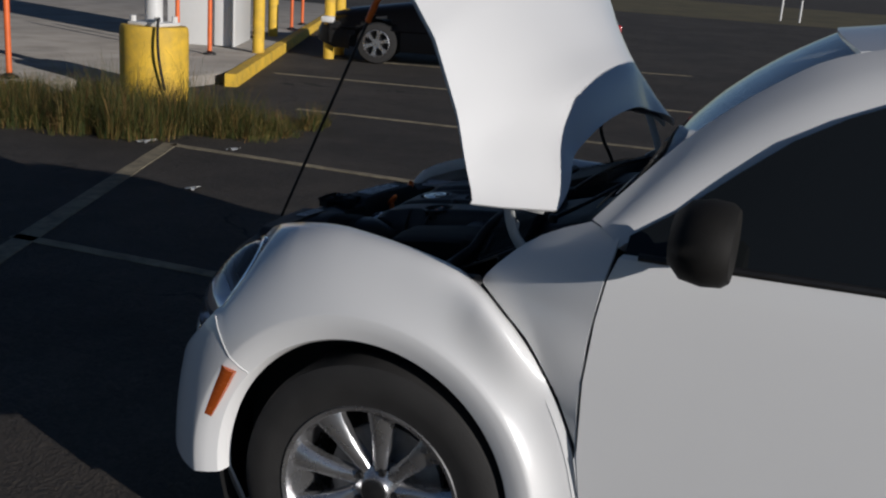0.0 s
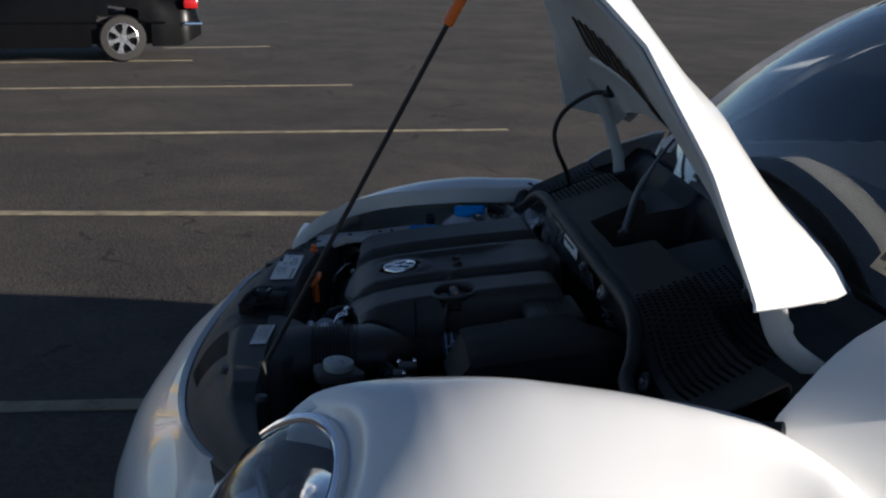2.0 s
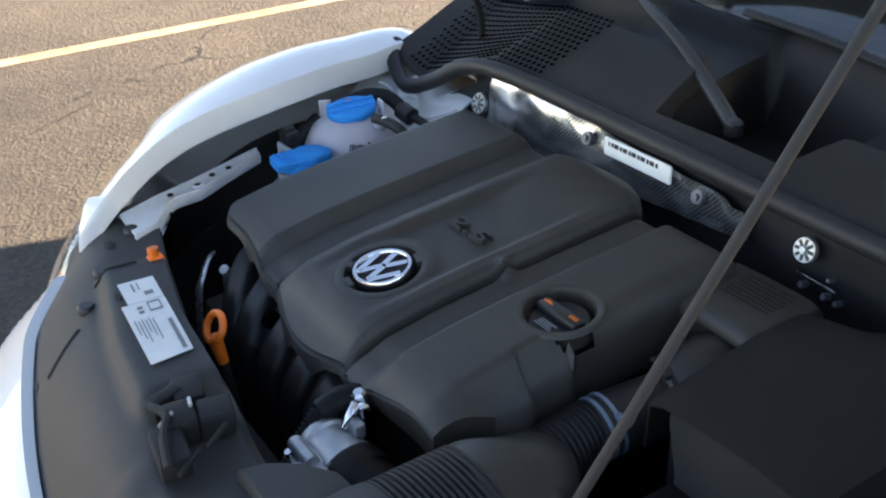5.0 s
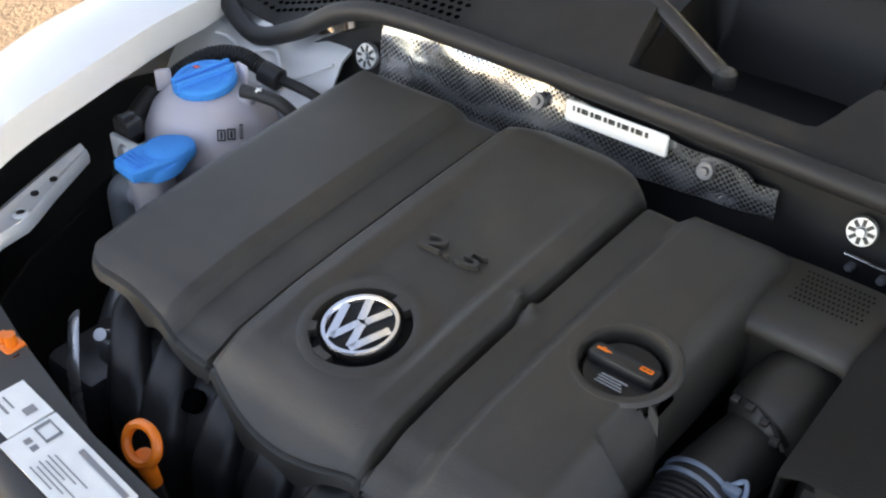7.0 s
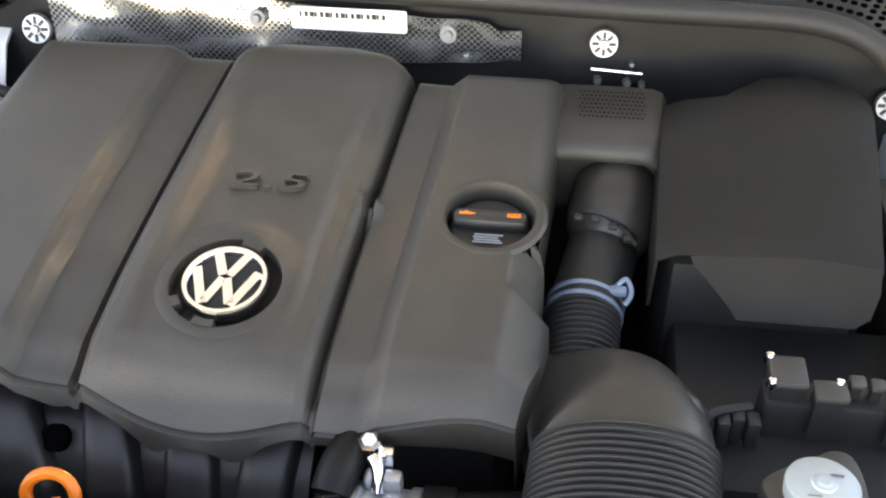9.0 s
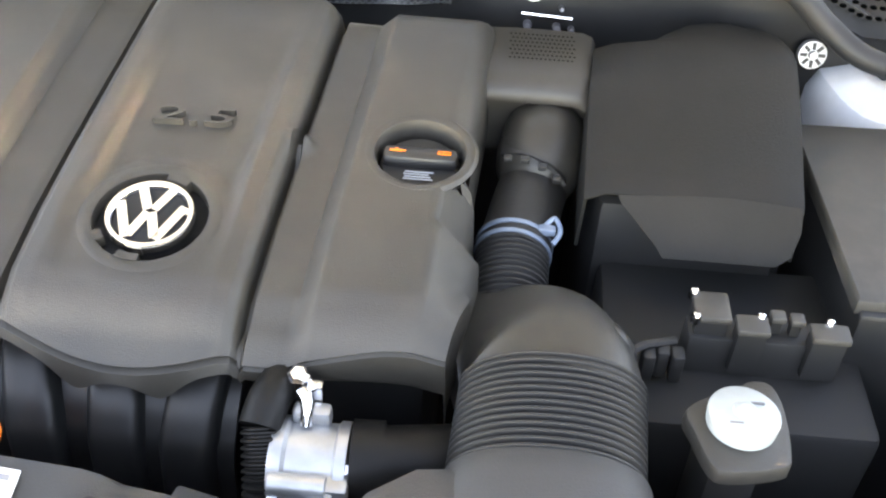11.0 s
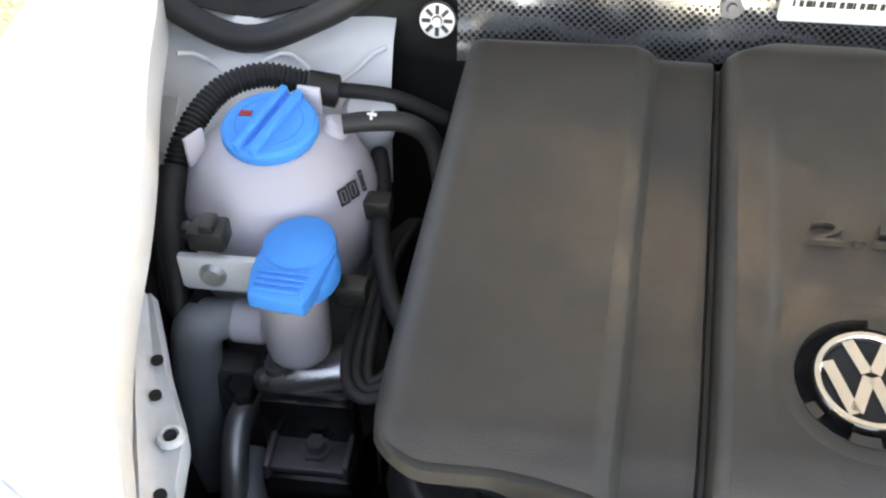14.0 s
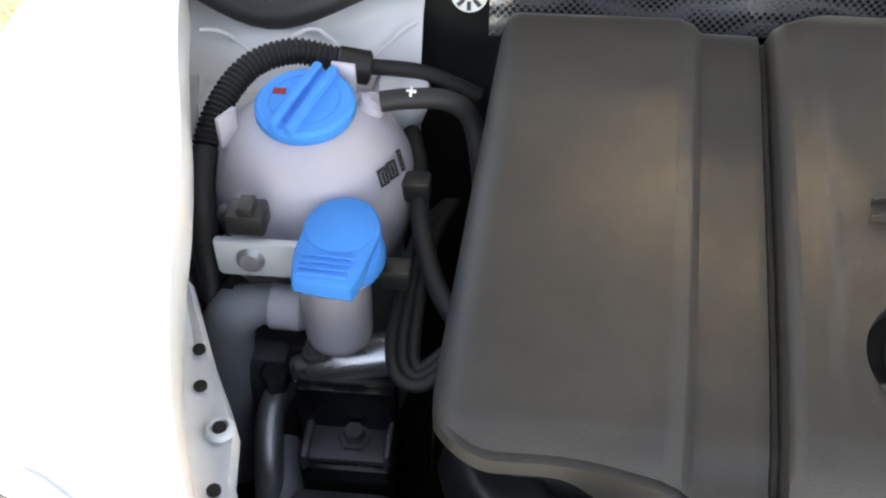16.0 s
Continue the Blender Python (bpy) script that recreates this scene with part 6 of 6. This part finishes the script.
box(bm, (-.572, -.248, .615), (-.566, -.206, .636), .002)
box(bm, (-.504, -.246, .615), (-.499, -.202, .640), .002)
part("mount_plate", bm, DULL, side, "grey machined plate")
for p, r in (((-.531, -.222, .629), .014), ((-.563, -.198, .706), .009)):
    part("mount_bolt", lathe([(.0, .012), (r * .60, .012), (r * .68, .003), (r, .003), (r, -.004)], p, n=6 if r > .01 else 18), DULL, side, "grey hexagon bolt")
part("sensor_plug", lathe([(.011, -.03), (.0135, -.004), (.0135, .004), (.011, .006), (.0, .006)], (-.603, -.183, .655), (.1, -.3, 1), 6), RUBBER, side, "hexagonal black plug")
bm = bmesh.new()
box(bm, (-.632, -.178, .50), (-.592, -.150, .668), .008)
part("side_casting", bm, DULL, side, "grey cast gearbox flank")
part("bright_pipe", tube(smooth([(-.600, -.170, .625), (-.605, -.185, .624), (-.607, -.205, .618), (-.604, -.235, .600), (-.60, -.27, .55)], 5), .0125, 14), STEEL, side, "bright metal pipe")
part("grey_pipe", tube(smooth([(-.60, -.20, .58), (-.59, -.25, .57), (-.585, -.30, .52)], 5), .016, 12), GREY_PIPE, side)
bm = bmesh.new()
box(bm, (-.584, -.36, .50), (-.488, -.252, .606), .016)
part("lower_housing", bm, DULL, side)


# ---- things outside ----
def bollard(x, y, r, h, name, label, mat, base=0.14):
    b = thing(name, label, "bollard" if r > .04 else "post", (x, y, base), group=name + "s")
    part("shaft", lathe([(r, base), (r, base + h - .05), (r * .8, base + h - .012), (.0, base + h)], (x, y, 0), n=20), mat, b)
    if r < .04:
        part("foot", lathe([(.09, base), (.09, base + .02), (.04, base + .04), (r, base + .05)], (x, y, 0), n=16), PLASTIC2, b)


bollard(-11.85, -6.75, .085, 1.1, "yellow_bollard", "yellow painted steel bollard at the kerb", YELLOW, 0.0)
bollard(-10.25, -7.05, .085, 1.15, "yellow_bollard", "yellow painted steel bollard on the pavement", YELLOW)
bollard(-13.2, -8.55, .085, 1.15, "yellow_bollard", "yellow painted steel bollard on the pavement", YELLOW)
bollard(-12.6, -6.95, .085, 1.1, "yellow_bollard", "yellow painted steel bollard at the kerb", YELLOW, 0.0)
for x, y in ((-9.4, -7.3), (-5.45, -7.05), (-9.3, -7.75), (-15.0, -9.2), (-16.5, -9.8)):
    bollard(x, y, .03, 1.2, "orange_post", "slim orange delineator post with a black foot", POST_ORANGE)
for x, y in ((-50.0, -2.6), (-49.4, -1.7)):
    p = thing("white_post", "thin white marker post on the far verge", "post", (x, y, 0.0), group="white posts")
    part("shaft", lathe([(.05, .0), (.05, 1.0), (.035, 1.05), (.0, 1.06)], (x, y, 0), n=10), WHITE_METAL, p)
drum = thing("concrete_base", "large yellow concrete lamp base, chipped, with a white pole", "lamp base", (-5.75, -5.5, 0))
bm = lathe([(.33, 0), (.33, .72), (.325, .76), (.31, .78), (.0, .78)], (-5.75, -5.5, 0), n=40)
for v in bm.verts:
    v.co += Vector((1, .4, 0)) * .008 * noise.noise(v.co * 6)
part("drum", bm, YELLOW, drum, "chipped yellow concrete drum")
part("pole", lathe([(.085, .78), (.085, 6.0), (.0, 6.0)], (-5.75, -5.5, 0), n=20), WHITE_METAL, drum, "white painted steel pole")
bm = bmesh.new()
box(bm, (-5.93, -5.68, .78), (-5.57, -5.32, .815), .01)
for dx in (-.14, .14):
    for dy in (-.14, .14):
        lathe([(.03, .815), (.03, .87), (.0, .875)], (-5.75 + dx, -5.5 + dy, 0), n=8, bm=bm)
part("base_plate", bm, WHITE_METAL, drum, "white bolted base plate")
part("cable", tube(smooth([(-5.62, -5.35, .84), (-5.52, -5.28, .86), (-5.45, -5.24, .74), (-5.44, -5.22, .5), (-5.5, -5.2, .2)], 6), .014, 8), RUBBER, drum, "dark cable down the drum")
kiosk = thing("kiosk", "white cabinet with a panelled service door", "kiosk", (-11.0, -8.3, .14))
bm = bmesh.new()
kt = Matrix.Rotation(math.atan2(.39, .92), 4, "Z")
box(bm, (-11.9, -8.95, .14), (-10.4, -7.95, 2.6), .02, kt)
part("cabinet", bm, WHITE_METAL, kiosk)
bm = bmesh.new()
box(bm, (-11.15, -8.06, .16), (-10.45, -7.86, 2.2), .01, kt)
part("service_door", bm, WHITE_METAL, kiosk, "white panelled door")


def grass_clump():
    verts, faces = [], []
    rnd = random.Random(4)
    tufts = []
    for _ in range(190):
        u = rnd.random()
        cx, cy = mix(-4.05, -5.2, rnd.random()), mix(-3.62, -8.2, u)
        cx += .25 * math.sin(cy * 2.1) - .5 * ease(-4.4, -3.5, cy)
        bulk = .55 + .45 * math.exp(-((cy + 4.7) / .9) ** 2)
        tufts.append((cx, cy, rnd.uniform(.5, 1.05) * bulk * mix(.55, 1.0, ease(-3.5, -4.3, cy)), rnd.uniform(.10, .24)))
    for _ in range(42000):
        tx, ty, tall, wide = rnd.choice(tufts)
        ang, rad = rnd.random() * 6.283, wide * rnd.random() ** .7
        dx, dy = math.cos(ang), math.sin(ang)
        cx, cy = tx + dx * rad, ty + dy * rad
        h = tall * rnd.uniform(.18, .78) * (1.05 - .45 * rad / wide)
        lean, w = h * rnd.uniform(.1, 1.1) * (.3 + 1.2 * rad / wide), rnd.uniform(.0010, .0030)
        turn = ang + rnd.uniform(-1.1, 1.1)
        lx, ly = math.cos(turn), math.sin(turn)
        droop = rnd.uniform(.0, .75)
        i = len(verts)
        for t in (0, .35, .7, 1.0):
            ww = w * (1 - t * .8)
            x, y, z = cx + lx * lean * t * t, cy + ly * lean * t * t, h * t * (1 - droop * t * t * .7)
            verts += [(x - ly * ww, y + lx * ww, z), (x + ly * ww, y - lx * ww, z)]
        for k in range(3):
            faces.append((i + 2 * k, i + 2 * k + 1, i + 2 * k + 3, i + 2 * k + 2))
    me = bpy.data.meshes.new("grass_clump")
    me.from_pydata(verts, [], faces)
    me.materials.append(BLADE)
    return tagged(new("grass_clump", me), "overgrown dry green and straw grass at the island edge", "grass", kind="stuff")


def blade_material():
    m = bpy.data.materials.new("grass_blades")
    ns, ln, b = nodes_of(m)
    g = ns.new("ShaderNodeNewGeometry")
    r = ns.new("ShaderNodeValToRGB")
    r.color_ramp.elements[0].color = (0.022, 0.038, 0.006, 1)
    r.color_ramp.elements[1].color = (0.30, 0.20, 0.06, 1)
    for at, tone in ((0.4, (0.055, 0.072, 0.010, 1)), (0.68, (0.115, 0.098, 0.018, 1)), (0.85, (0.16, 0.075, 0.022, 1))):
        r.color_ramp.elements.new(at).color = tone
    ln.new(g.outputs["Random Per Island"], r.inputs["Fac"])
    ln.new(r.outputs[0], b.inputs["Base Color"])
    b.inputs["Roughness"].default_value = 0.7
    return m


BLADE = blade_material()
grass_clump()

# scraps of litter by the grass
for k, (x, y, s) in enumerate(((-4.44, -5.61, .10), (-4.02, -4.30, .09), (-4.20, -3.60, .07), (-2.82, -3.03, .06))):
    bm = bmesh.new()
    grid([[Vector((x + s * (i / 4 - .5) * 1.6, y + s * (j / 4 - .5), .006 + .05 * s / .1 * abs(noise.noise(Vector((i * .9 + k * 7, j * .9, k)))))) for j in range(5)] for i in range(5)], bm=bm)
    tagged(new("litter", finish(thick(bm, .002), "litter", WHITE)), "crumpled white paper scrap on the asphalt", "litter", group="litter")

# black parked car
black = thing("parked_car", "black four-door sedan parked in a far bay", "car", (-13.0, -4.9, 0))
BC = Matrix.Translation((-13.03, -4.9, 0)) @ Matrix.Rotation(math.atan2(.785, 2.55), 4, "Z")


def sedan_side(y, k):
    """One cross-section of the body: sill, flank, shoulder, cabin, roof."""
    top = along([(-2.30, .52), (-2.2, .66), (-1.9, .78), (-1.0, .92), (-.45, 1.0), (.1, 1.35), (.5, 1.43), (1.0, 1.42), (1.5, 1.28), (1.9, 1.04), (2.2, 1.0), (2.33, .90), (2.42, .62)], y)[0]
    wd = along([(-2.30, .55), (-2.2, .70), (-1.8, .86), (0, .89), (1.8, .87), (2.2, .82), (2.42, .66)], y)[0]
    sill = along([(-2.3, .30), (-2.0, .20), (2.1, .20), (2.42, .34)], y)[0]
    a = math.pi * k / 24
    x, z = math.cos(a), math.sin(a)
    zz = sill + (top - sill) * z ** .8
    return BC @ Vector((-wd * (1 - .28 * ease(.92, 1.4, zz)) * (1 if x > 0 else -1) * abs(x) ** .4, y, zz))


bm = grid([[sedan_side(mix(-2.30, 2.42, i / 60), k) for k in range(25)] for i in range(61)], cap=True)
for sx in (1, -1):
    for y in (-1.33, 1.33):
        hub = BC @ Vector((sx * .85, y, .31))
        bmesh.ops.delete(bm, geom=[f for f in bm.faces if len(f.verts) < 5 and (f.calc_center_median() - hub).length < .40 and (BC.inverted() @ f.calc_center_median()).z < .70], context="FACES")
part("body", bm, BLACK_PAINT, black, "glossy black body")
bm = bmesh.new()
box(bm, (-.76, -2.1, .22), (.76, 2.25, .60), .05)
bm.transform(BC)
part("underbody", bm, DARK, black, "dark underbody and wheel wells")
for sx in (1, -1):
    for y in (-1.33, 1.33):
        c = BC @ Vector((sx * .80, y, .31))
        ax = BC.to_3x3() @ Vector((sx, 0, 0))
        w = part("wheel", lathe([(.20, -.09), (.29, -.10), (.31, -.07), (.31, .07), (.29, .10), (.21, .105), (.205, .05)], c, ax, 32, cap=False), TYRE, black, "black tyre with a silver hubcap")
        bm = lathe([(.205, .02), (.208, .095), (.195, .10), (.19, .06)], c, ax, 32, cap=False)
        lathe([(.0, .09), (.05, .088), (.06, .05)], c, ax, 16, bm)
        base = Matrix.Translation(c) @ ax.to_track_quat("Z", "Y").to_matrix().to_4x4()
        for k in range(6):
            m = base @ Matrix.Rotation(math.pi * k / 3 + .3, 4, "Z")
            grid([[m @ Vector(q) for q in ((r, -w0, z - .03), (r, -w0, z), (r, w0, z), (r, w0, z - .03))] for r, w0, z in ((.04, .03, .085), (.12, .022, .09), (.198, .045, .092))], True, bm, True)
        part("rim", bm, ALLOY, w, "silver six-spoke rim")
        part("brake_disc", lathe([(.02, .0), (.19, .0), (.19, .02), (.02, .02)], c, ax, 24), DARK, w)
    bm = bmesh.new()
    box(bm, (sx * .79 - .07, 2.16, .70), (sx * .79 + .07, 2.36, .84), .03)
    bm.transform(BC)
    part("tail_lamp", bm, LAMP_RED, black, "red tail lamp")
    bm = bmesh.new()
    box(bm, (sx * .66 - .13, -2.22, .56), (sx * .66 + .13, -2.02, .66), .03)
    bm.transform(BC)
    part("head_lamp", bm, WHITE_METAL, black, "pale head lamp")
    bm = tube([BC @ Vector((sx * .878, y, .52)) for y in (-1.9, -1.0, 0, 1.0, 1.9)], .014, 8)
    part("side_trim", bm, BLACK_PAINT, black)
part("bumper_trim", tube([BC @ Vector(p) for p in ((-.84, 2.15, .50), (-.62, 2.42, .48), (.62, 2.42, .48), (.84, 2.15, .50))], .03, 8), CHROME, black, "thin bright bumper strip")
part("exhaust", tube([BC @ Vector(p) for p in ((-.45, 2.2, .24), (-.45, 2.46, .23))], .03, 12), CHROME, black, "bright exhaust pipe")
